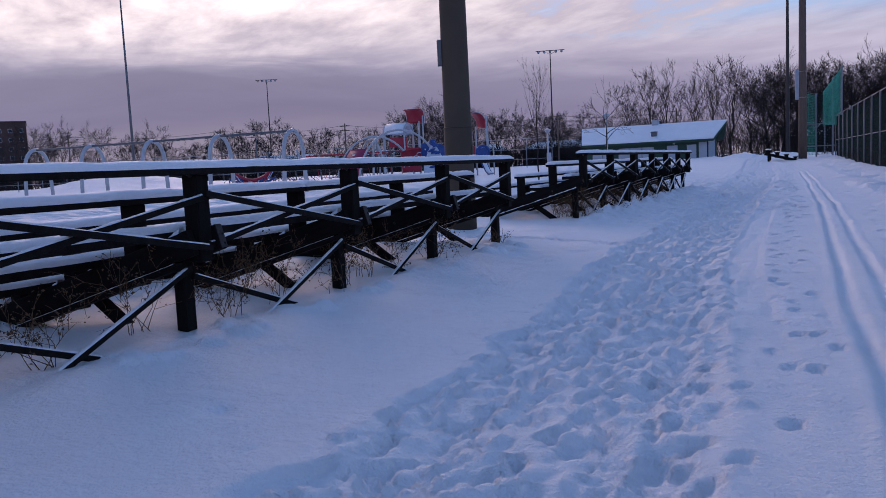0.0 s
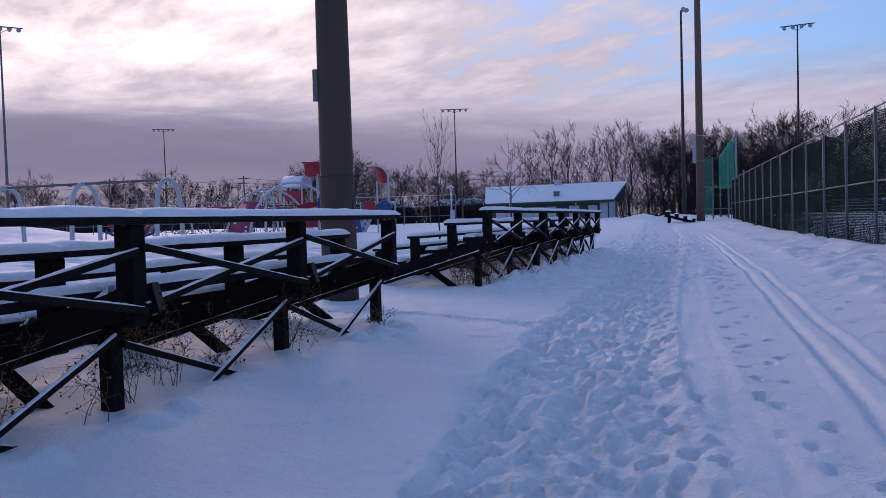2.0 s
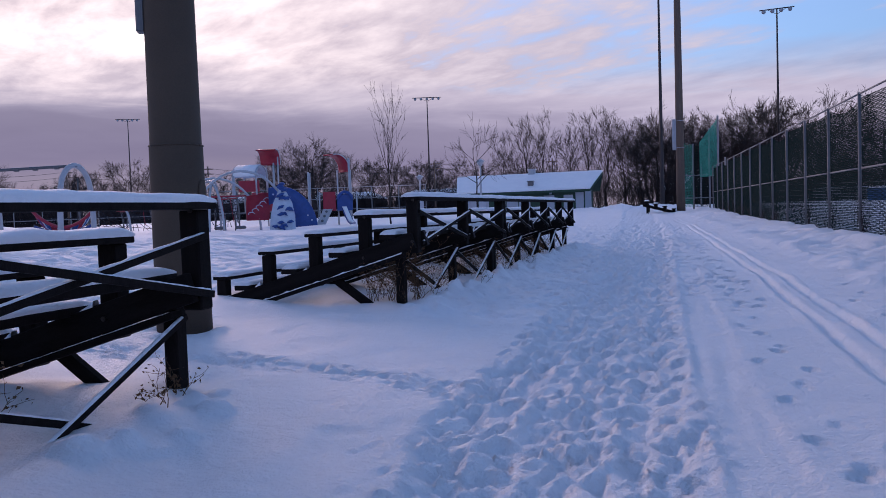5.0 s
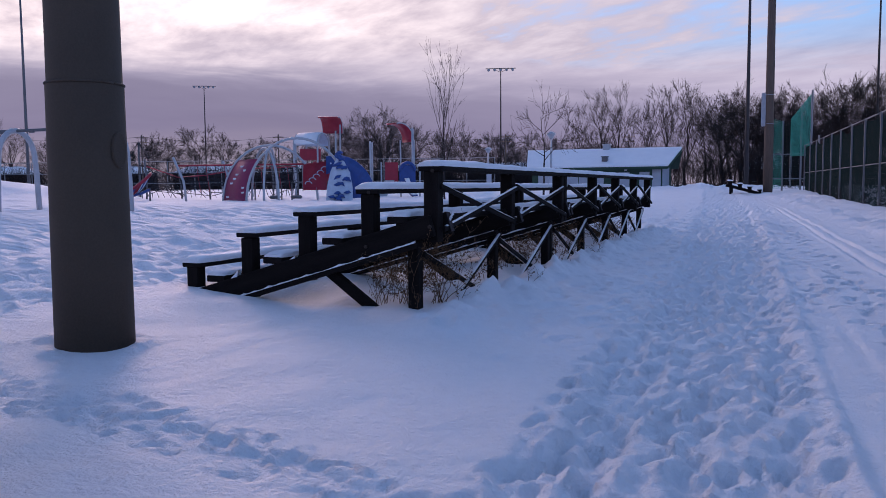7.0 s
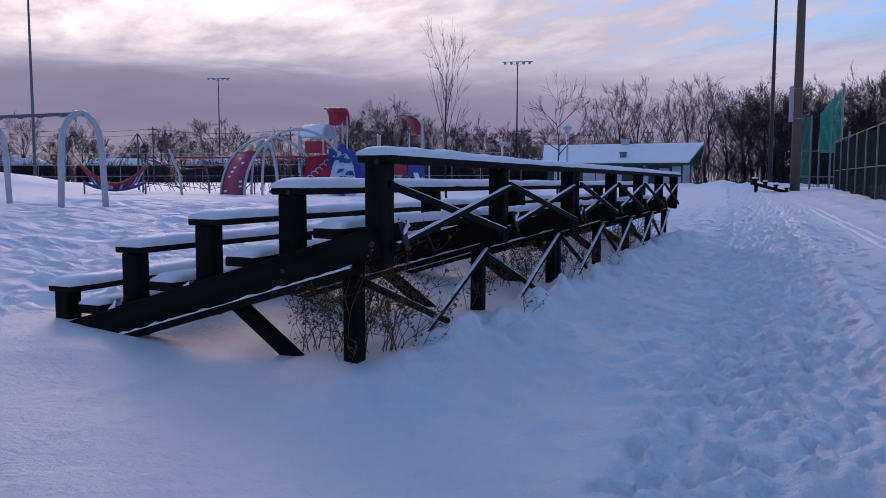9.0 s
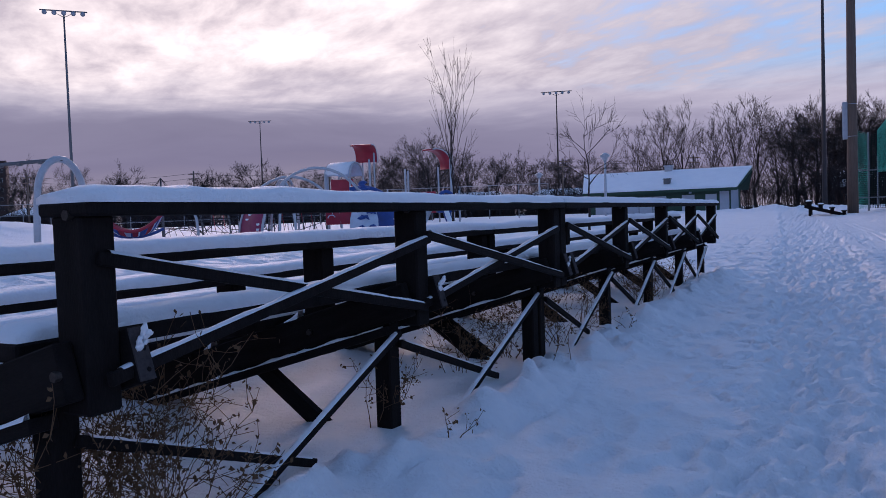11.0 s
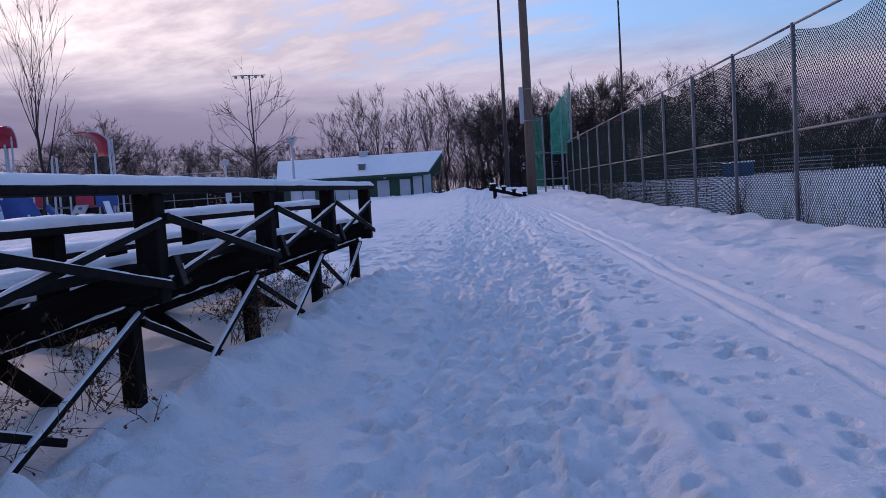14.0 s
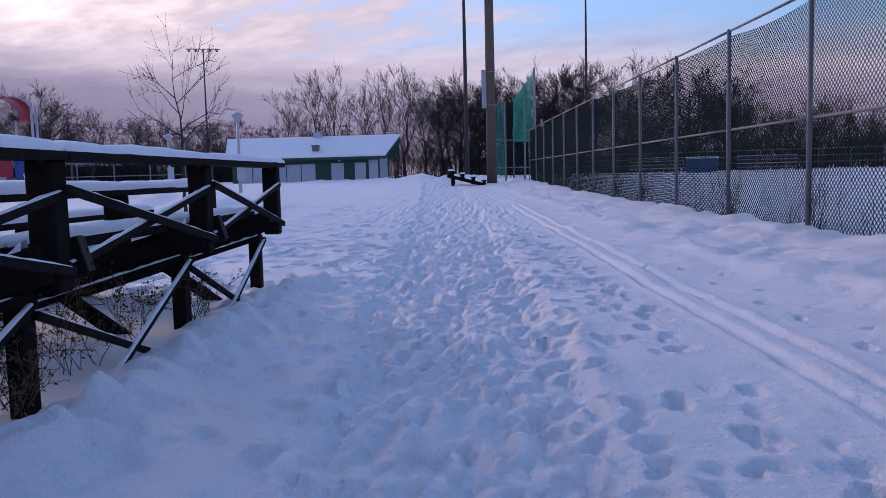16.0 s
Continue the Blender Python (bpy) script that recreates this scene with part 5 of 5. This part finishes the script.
def make_rope_course(x, y, turn):
    """Leaning posts strung with a dense web of climbing ropes."""
    c = thing("rope_course", (x, y, ground_z(x, y) - 0.1), "web of dark climbing ropes between grey posts", "climbing net", "", turn)
    rng = random.Random(44)
    feet = [Vector((-6.5, -1.2, 0)), Vector((-4.2, 1.4, 0)), Vector((-2.0, -1.3, 0)), Vector((0.4, 1.3, 0)), Vector((2.6, -1.0, 0)), Vector((4.6, 1.0, 0))]
    tops = [p + Vector((rng.uniform(-0.35, 0.35), rng.uniform(-0.2, 0.2), rng.uniform(2.3, 3.3))) for p in feet]
    for p, q in zip(feet, tops):
        tube("post", [p, p.lerp(q, 0.5) + Vector((0.08, 0, 0)), q], 0.07, MAST, c, 8)
    for i in range(5):
        tube("red_rail", [tops[i] - Vector((0, 0, 0.5)), tops[i + 1] - Vector((0, 0, 0.5))], 0.05, RED, c, 6)
        for j in range(7):
            u, w = j / 6, rng.uniform(0, 1)
            tube("net_rope", [feet[i].lerp(tops[i], 0.15 + 0.8 * u), feet[i + 1].lerp(tops[i + 1], 0.15 + 0.8 * w)], 0.022, ROPE, c, 4)
            a = feet[i].lerp(feet[i + 1], u)
            tube("net_rope", [a + Vector((0, 0, 0.3)), tops[i].lerp(tops[i + 1], w) - Vector((0, 0, 0.5))], 0.02, ROPE, c, 4)


make_rope_course(-39.5, 62.5, 36)


def make_boat():
    """The red and blue woven basket near the swings."""
    x, y = -43.6, 54.7
    z = ground_z(x, y)
    b = thing("rope_basket", (x, y, z - 0.1), "red and blue woven rope basket ride", "play equipment", "", 40)
    rim = [Vector((2.0 * math.cos(a), 0.75 * math.sin(a), 1.35 + 0.62 * math.cos(2 * a))) for a in [k * math.pi / 12 for k in range(25)]]
    tube("rim", rim, 0.11, RED, b, 8)
    keel = [Vector((t, 0, 0.35 + 0.14 * t * t)) for t in (-1.9, -1.3, -0.7, 0, 0.7, 1.3, 1.9)]
    tube("keel", keel, 0.1, BLUE, b, 8)
    ribs = []
    for p in rim:
        q = Vector((p.x * 0.55, 0, 0.4 + 0.05 * p.x * p.x))
        ribs.append([p, p.lerp(q, 0.5) + Vector((0, 0.15 * (1 if p.y > 0 else -1), -0.15)), q])
    for k in range(24):
        panel_between("woven_band", ribs[k], ribs[k + 1], (RED, PALE_BLUE, RED, BLUE)[k % 4], b, 0.05)
        tube("rib", ribs[k], 0.06, (BLUE, RED, BLUE, PALE_BLUE)[k % 4], b, 6)
    for s in (-1, 1):
        tube("support", [(1.9 * s, 0.2, 0), (1.9 * s, 0.2, 1.0)], 0.06, MAST, b, 6)


make_boat()


def hood(parent, c, w, d, h, mat, label, turn=0.0):
    """A curved sheet that rises from its posts and rolls over into a canopy."""
    pts_a, pts_b = [], []
    rot = Matrix.Rotation(radians(turn), 3, "Z")
    for i in range(13):
        a = radians(-12 + 118 * i / 12)
        x, z = w * (math.cos(a) - 0.6), h * math.sin(a)
        pts_a.append(Vector(c) + rot @ Vector((x, -d / 2, z)))
        pts_b.append(Vector(c) + rot @ Vector((x, d / 2, z)))
    sheet = panel_between("hood", pts_a, pts_b, mat, parent, 0.1, label)
    for line in (pts_a, pts_b):
        tube("hood_rim", line, 0.05, LIGHT_GREY, sheet, 6)
    return sheet


def make_play_tower(x, y, turn, label, kind):
    z = ground_z(x, y)
    t = thing("play_tower", (x, y, z - 0.1), label, "playground tower", "play towers", turn)
    for px, py, h in ((-2.5, -0.9, 5.1), (1.0, -0.9, 6.2), (-2.5, 0.9, 5.1), (1.0, 0.9, 6.2)):
        tube("post", [(px, py, 0), (px, py, h - 0.35)], 0.075, LIGHT_GREY, t, 10)
    bm = bmesh.new()
    bevel_box(bm, Matrix.Translation((-0.75, 0, 0)), 3.6, 1.9, 1.35, 1.47, 0.02)
    part("deck", bm, MAST, t, "dark deck")
    if kind == 0:
        # barrel roof with snow, red panels, tall red hood
        along, across = Vector((0.86, -0.5, 0)), Vector((0.5, 0.86, 0))
        mid = Vector((-1.1, 0.1, 4.6))
        ends = [arc(mid + along * k, across, 1.0, 1.05, 180, 0, 14) for k in (-1.2, 1.2)]
        panel_between("barrel_roof", ends[0], ends[1], PALE_BLUE, t, 0.07, "pale barrel roof")
        for line in ends:
            tube("roof_rim", [line[0] - Vector((0, 0, 3.2))] + line + [line[-1] - Vector((0, 0, 3.2))], 0.08, LIGHT_GREY, t, 8)
        caps = [arc(mid + along * k, across, 1.06, 1.12, 176, 30, 12) for k in (-1.1, 1.08)]
        panel_between("roof_snow", caps[0], caps[1], SNOW_CAP, t, 0.09, "white snow patch")
        hood(t, (0.65, 0.3, 5.95), 1.2, 1.8, 1.1, RED, "red curved plastic hood", 75)
        for x0, x1, z0, z1 in ((-2.1, -0.3, 3.3, 4.3), (-1.0, 1.0, 1.5, 3.2)):
            bm = bmesh.new()
            bevel_box(bm, Matrix.Translation((x0 / 2 + x1 / 2, -0.95, 0)), x1 - x0, 0.06, z0, z1, 0.02)
            part("side_panel", bm, RED, t, "red plastic side panel")
        tube("hood_post", [(1.35, -0.6, 0.0), (1.4, -0.6, 6.4)], 0.07, LIGHT_GREY, t, 8)
        tube("hood_post", [(0.4, 1.2, 0.0), (0.4, 1.2, 6.2)], 0.07, LIGHT_GREY, t, 8)
        for i, px in enumerate((2.4, 3.2)):
            tube("short_post", [(px, -0.5, 0), (px, -0.5, 3.4 - 0.5 * i)], 0.07, LIGHT_GREY, t, 8)
        bm = bmesh.new()
        bevel_box(bm, Matrix.Translation((2.8, -0.5, 0)), 0.8, 0.07, 1.5, 2.6, 0.02)
        part("side_panel", bm, RED, t, "red plastic side panel")
        slide = [(2.8, -0.8, 1.7), (3.4, -1.6, 1.0), (4.0, -2.3, 0.4), (4.6, -2.9, 0.2)]
        panel_between("slide", slide, [Vector(p) + Vector((0.5, 0.4, 0)) for p in slide], BLUE, t, 0.1, "blue plastic slide")
    else:
        hood(t, (0.15, 0.3, 5.0), 1.45, 1.3, 1.25, RED, "red curved plastic hood", 45)
        for px in (-0.05, 1.1):
            tube("hood_post", [(px, 0.3, 0), (px, 0.3, 4.9)], 0.07, LIGHT_GREY, t, 8)
        for x0, x1, m, z1 in ((-1.3, -0.2, RED, 3.0), (-0.1, 1.25, BLUE, 2.75)):
            bm = bmesh.new()
            bevel_box(bm, Matrix.Translation((x0 / 2 + x1 / 2, -0.95, 0)), x1 - x0, 0.07, 1.35, z1, 0.03)
            part("side_panel", bm, m, t, "red plastic side panel" if m is RED else "blue plastic slide entrance")
        tube("entrance_arch", arc((0.58, -1.02, 2.3), (1, 0, 0), 0.6, 0.65), 0.14, BLUE, t, 8)
        slide = [(0.25, -1.0, 1.6), (0.5, -1.9, 1.0), (0.75, -2.8, 0.45), (0.95, -3.5, 0.25)]
        sl = panel_between("slide", slide, [Vector(p) + Vector((0.55, 0.0, 0)) for p in slide], BLUE, t, 0.08, "blue plastic slide")
        sn = [Vector(p) + Vector((0.08, 0, 0.07)) for p in slide]
        panel_between("slide_snow", sn, [p + Vector((0.38, 0, 0)) for p in sn], SNOW_CAP, t, 0.05, "white snow on the slide")
        lad = [(-1.9, -1.9, 0.2), (-1.3, -1.2, 1.5)]
        panel_between("climbing_plate", lad, [Vector(p) + Vector((0.8, 0, 0)) for p in lad], LIGHT_GREY, t, 0.06, "grey plate with holes")
        # the plate is solid: dark discs on it imitate the shade in three openings
        for i in range(3):
            q = Vector(lad[0]).lerp(Vector(lad[1]), 0.2 + 0.3 * i) + Vector((0.4, -0.05, 0.05))
            hv, hf = tube_data([q, q + Vector((0, -0.04, 0.03))], 0.12, 8)
            put("hole", mesh_of("hole", hv, hf, MAST), t, "dark disc standing for a hole")
        for px in (-1.6, 1.6):
            tube("post", [(px, -0.9, 0), (px, -0.9, 3.0)], 0.07, LIGHT_GREY, t, 8)
    return t


make_play_tower(-38.0, 73.0, 30, "red playground tower with barrel roof and red hood", 0)
make_play_tower(-30.6, 73.0, 22, "red and blue playground tower with slide and hood", 1)


# ---- tall rail fence behind the play area ----
def make_ball_fence():
    pts = [Vector((-150, 66, 0)), Vector((-100, 92, 0)), Vector((-62, 108, 0)), Vector((-36.5, 116, 0))]
    f = thing("rail_fence", (-62, 108, 0), "tall thin steel rail fence behind the playground", "fence")
    o = Vector((-62, 108, 0))
    for a, b in zip(pts, pts[1:]):
        n = max(2, int((b - a).length / 3.6))
        for i in range(n + 1):
            p = a.lerp(b, i / n)
            z = ground_z(p.x, p.y)
            if i < n or b is pts[-1]:
                tube("post", [p - o + Vector((0, 0, z - 0.1)), p - o + Vector((0, 0, z + 4.4))], 0.06, GALV, f, 6)
        za, zb = ground_z(a.x, a.y), ground_z(b.x, b.y)
        for h in (1.3, 2.8, 4.35):
            tube("rail", [a - o + Vector((0, 0, za + h)), b - o + Vector((0, 0, zb + h))], 0.045, GALV, f, 6)
    return f


make_ball_fence()


# ---- lamp post by the hut, small stand by the pole, backstop nets ----
def make_lamp_post(x, y, h):
    z = ground_z(x, y)
    p = thing("park_lamp", (x, y, z - 0.1), "pale grey park lamp post with flat hood", "lamp post", "park lamps")
    tube("shaft", [(0, 0, 0), (0, 0, h * 0.9)], [0.13, 0.09], LIGHT_GREY, p, 10)
    v, f = tube_data([(0, 0, h * 0.88), (0, 0, h * 0.94), (0, 0, h * 0.96), (0, 0, h)], [0.14, 0.32, 0.48, 0.12], 12)
    put("shade", mesh_of("shade", v, f, LIGHT_GREY, True), p, "flared grey hood")
    bm = bmesh.new()
    bevel_box(bm, Matrix(), 0.6, 0.1, 1.0, 2.1, 0.02)
    part("notice_board", bm, WHITE_PAINT, p, "white notice panel", Matrix.Translation((0.15, -0.15, 0)))


make_lamp_post(-20.5, 84.2, 6.0)
make_lamp_post(-32.0, 100, 5.2)


def make_small_stand(x, y, turn):
    z = ground_z(x, y)
    s = thing("small_bleacher", (x, y, z - 0.1), "low dark timber bleacher half buried in snow", "bleacher", "", turn)
    for r in range(4):
        xx, zz = 0.55 - r * 0.85 + 1.2, 0.42 + r * 0.26
        pl = beam("seat_plank", (-xx, -1.6, zz), (-xx, 1.6, zz), 0.4, 0.1, TIMBER_Y, s)
        cap = snow_cap("snow_layer", -xx - 0.19, -xx + 0.19, -1.58, 1.58, zz + 0.05, 0.1, 90 + r, pl, "soft white snow layer")
        cap.matrix_basis = pl.matrix_basis.inverted()
        for yy in (-1.45, 1.45):
            beam("seat_post", (-xx, yy, zz - 0.52), (-xx, yy, zz - 0.05), 0.26, 0.24, TIMBER, s, up=(0, 1, 0))
    for yy in (-1.5, 1.5):
        beam("bearer", (-2.0, yy, 0.02), (1.1, yy, 0.86), 0.1, 0.24, TIMBER, s)
        beam("back_leg", (0.7, yy, -0.1), (0.7, yy, 0.75), 0.2, 0.2, TIMBER, s, up=(0, 1, 0))


make_small_stand(-4.25, 89.6, 180)


def make_backstop():
    o = Vector((0.0, 92.0, 0.0))
    b = thing("ball_backstop", o, "tall green netting backstop on steel posts", "backstop")
    zg = ground_z(0, 92)
    places = [(-1.75, 92.0, 7.7), (-0.6, 94.5, 7.4), (0.95, 93.0, 8.8), (1.75, 92.0, 9.9), (2.6, 96.0, 6.0), (0.2, 97.5, 5.5)]
    for x, y, h in places:
        tube("post", [(x, y - o.y, zg - 0.2), (x, y - o.y, h)], 0.09, GALV, b, 8)
    for z in (1.9, 4.2):
        tube("rail", [(-1.75, 0, z), (-0.6, 2.5, z), (0.95, 1.0, z)], 0.05, GALV, b, 6)
        tube("rail", [(0.2, 5.5, z), (2.6, 4.0, z)], 0.05, GALV, b, 6)

    def net(name, a, c, z0, z1a, z1c, cell, r, mat, label):
        a, c = Vector(a), Vector(c)
        n = max(3, int((c - a).length / cell))
        m = max(3, int((max(z1a, z1c) - z0) / cell))
        pieces = []
        for i in range(n + 1):
            t = i / n
            p = a.lerp(c, t)
            pieces.append(tube_data([p + Vector((0, 0, z0)), p + Vector((0, 0, z1a + (z1c - z1a) * t - 0.12 * math.sin(math.pi * t)))], r, 3, False))
        for j in range(m + 1):
            u = j / m
            pieces.append(tube_data([a + Vector((0, 0, z0 + (z1a - z0) * u)), c + Vector((0, 0, z0 + (z1c - z0) * u))], r, 3, False))
        joined(name, pieces, mat, b, label)

    net("net", (0.05, 1.0, 0), (1.72, 0.02, 0), 4.0, 7.4, 9.6, 0.1, 0.022, GREEN_NET, "bright green netting")
    net("net", (-1.75, 0, 0), (-0.6, 2.5, 0), 1.0, 7.5, 7.3, 0.17, 0.013, GREEN_NET, "bright green netting")
    net("net", (-0.6, 2.5, 0), (0.95, 1.0, 0), 1.0, 7.3, 7.3, 0.16, 0.018, WIRE, "dark wire netting")


make_backstop()


def make_vines():
    """Dry creepers that cling to the foot of the fence."""
    rng = random.Random(8)
    verts, faces = [], []
    for _ in range(330):
        y = 30 + 55 * rng.random() ** 1.3
        k = round((y - FENCE_Y0) / POST_STEP)
        if rng.random() < 0.55:
            y = FENCE_Y0 + k * POST_STEP + rng.gauss(0, 0.35)
        x = fence_x(y) + 0.06 + rng.gauss(0, 0.03)
        out = []
        branch_set(rng, Vector((x, y, ground_z(x, y) - 0.05)), Vector((rng.gauss(0, 0.05), rng.gauss(0, 0.3), 1)).normalized(), rng.uniform(0.3, 1.2), 0.008, 1, out, 0.35, 0, (1, 3), 0.005, 0.14)
        for p_, r_, _d in out:
            v, f = tube_data(p_, r_, 3, False)
            o = len(verts)
            verts += v
            faces += [tuple(i + o for i in q) for q in f]
    tagged(put("dry_vine", mesh_of("dry_vine", verts, faces, HEDGE)), "dry brown creeper stems along the fence foot", "vine", kind="stuff")


make_vines()


# ---- across the ball field behind the fence ----
def make_far_stand(x, y, w, turn):
    s = thing("aluminium_bleacher", (x, y, ground_z(x, y) - 0.1), "long low metal bleacher with snow on its rows", "bleacher", "far field stands", turn)
    for r in range(4):
        beam("seat_plank", (-w / 2, r * 0.7, 0.55 + r * 0.4), (w / 2, r * 0.7, 0.55 + r * 0.4), 0.3, 0.1, GREY_METAL, s)
    for i in range(7):
        xx = -w / 2 + 0.2 + (w - 0.4) * i / 6
        beam("frame_leg", (xx, 0, 0), (xx, 2.1, 1.7), 0.08, 0.08, MAST, s)
        beam("frame_leg", (xx, 2.1, 0), (xx, 2.1, 1.7), 0.08, 0.08, MAST, s)


make_far_stand(16.5, 115, 6, -12)
make_far_stand(27, 111, 6, -18)


def make_dugout():
    d = thing("equipment_shed", (20.6, 112, ground_z(20.6, 112) - 0.1), "low blue shed with snow on its flat roof", "shed", "", -18)
    bm = bmesh.new()
    bevel_box(bm, Matrix(), 3.1, 2.0, 0, 1.55, 0.03)
    part("wall", bm, BLUE_BOX, d)
    bm = bmesh.new()
    bevel_box(bm, Matrix(), 3.3, 2.2, 1.55, 1.75, 0.06)
    part("roof_snow", bm, SNOW_CAP, d, "white snow layer")


make_dugout()


def make_field_fence():
    f = thing("field_fence", (40, 118, 0), "dark low fence along the far field edge", "fence")
    a, b = Vector((8, 128, 0)), Vector((85, 96, 0))
    o = Vector((40, 118, 0))
    n = 26
    for i in range(n + 1):
        p = a.lerp(b, i / n)
        z = ground_z(p.x, p.y)
        tube("post", [p - o + Vector((0, 0, z - 0.1)), p - o + Vector((0, 0, z + 2.4))], 0.06, MAST, f, 6)
    for h in (0.9, 1.6, 2.35):
        tube("rail", [a - o + Vector((0, 0, h + ground_z(a.x, a.y))), b - o + Vector((0, 0, h + ground_z(b.x, b.y)))], 0.05, MAST, f, 6)


make_field_fence()


# ---- dry weeds under and behind the stands ----
def make_weed(x, y, h, n, seed, spread=0.35):
    rng = random.Random(seed)
    w = thing("dry_weed", (x, y, ground_z(x, y) - 0.03), "dry brown weed with curled seed heads poking from snow", "weed", "dry weeds")
    stems, leaves = [], ([], [])
    for i in range(int(n * 1.4)):
        a = rng.uniform(0, 2 * math.pi)
        d = Vector((math.cos(a) * spread * rng.uniform(0.2, 1.2), math.sin(a) * spread * rng.uniform(0.2, 1.2), 1)).normalized()
        out = []
        branch_set(rng, Vector((rng.gauss(0, 0.07), rng.gauss(0, 0.07), 0)), d, h * rng.uniform(0.6, 1.1), 0.005, 2 if h > 0.4 else 1, out, 0.75, 0.03, (2, 4), 0.0028, 0.22)
        for p_, r_, dp in out:
            stems.append(tube_data(p_, r_, 3, False))
            if dp < 2:
                for q in p_[1:]:
                    for _ in range(rng.randint(0, 2)):
                        c = q + Vector((rng.gauss(0, 0.015), rng.gauss(0, 0.015), rng.gauss(0, 0.015)))
                        s = rng.uniform(0.008, 0.02)
                        u = Vector((rng.gauss(0, 1), rng.gauss(0, 1), rng.gauss(0, 1))).normalized() * s
                        v = u.cross(Vector((rng.gauss(0, 1), rng.gauss(0, 1), rng.gauss(0, 1)))).normalized() * s * 0.6
                        o = len(leaves[0])
                        leaves[0].extend([c - u, c + v, c + u + v * 0.4, c - v + Vector((0, 0, 0.004))])
                        leaves[1].append((o, o + 1, o + 2, o + 3))
    joined("stem", stems, WEED, w)
    if leaves[0]:
        tagged(put("foliage", mesh_of("foliage", leaves[0], leaves[1], WEED), w, "curled dry leaves"), kind="stuff")


wr = random.Random(17)
for wx, wy, wh, wn in ((-5.75, 19.75, 0.75, 9), (-6.15, 19.85, 0.6, 8), (-5.4, 20.1, 0.5, 5), (-5.9, 20.0, 0.6, 6), (-5.75, 26.5, 0.6, 8), (-5.55, 20.05, 0.8, 9), (-5.9, 20.3, 0.6, 7), (-5.6, 22.3, 0.5, 4), (-5.9, 24.3, 0.55, 6), (-5.9, 25.4, 0.6, 8), (-5.8, 26.2, 0.6, 8), (-5.7, 27.6, 0.55, 6), (-5.5, 30.25, 0.5, 7), (-5.7, 30.5, 0.5, 6), (-5.8, 31.6, 0.5, 7), (-5.7, 32.4, 0.55, 7), (-5.4, 33.3, 0.5, 5), (-5.6, 34.0, 0.4, 4), (-5.0, 24.6, 0.35, 2), (-4.95, 27.1, 0.3, 2), (-4.9, 22.0, 0.25, 2),
                       (-5.5, 8.6, 0.6, 6), (-5.6, 9.3, 0.5, 5), (-5.7, 10.2, 0.5, 5), (-5.5, 11.2, 0.6, 7), (-5.8, 12.0, 0.4, 4), (-5.3, 13.4, 0.3, 4), (-5.2, 13.0, 0.25, 3), (-5.6, 7.3, 0.6, 5), (-5.4, 6.4, 0.5, 4), (-5.7, 5.4, 0.6, 5), (-5.5, 4.2, 0.5, 5), (-5.2, 7.9, 0.4, 2), (-5.9, 6.7, 0.6, 4), (-6.4, 9.8, 0.5, 4), (-6.3, 7.6, 0.5, 4)):
    make_weed(wx, wy, wh, wn, int(wx * 100 + wy * 10), 0.6)
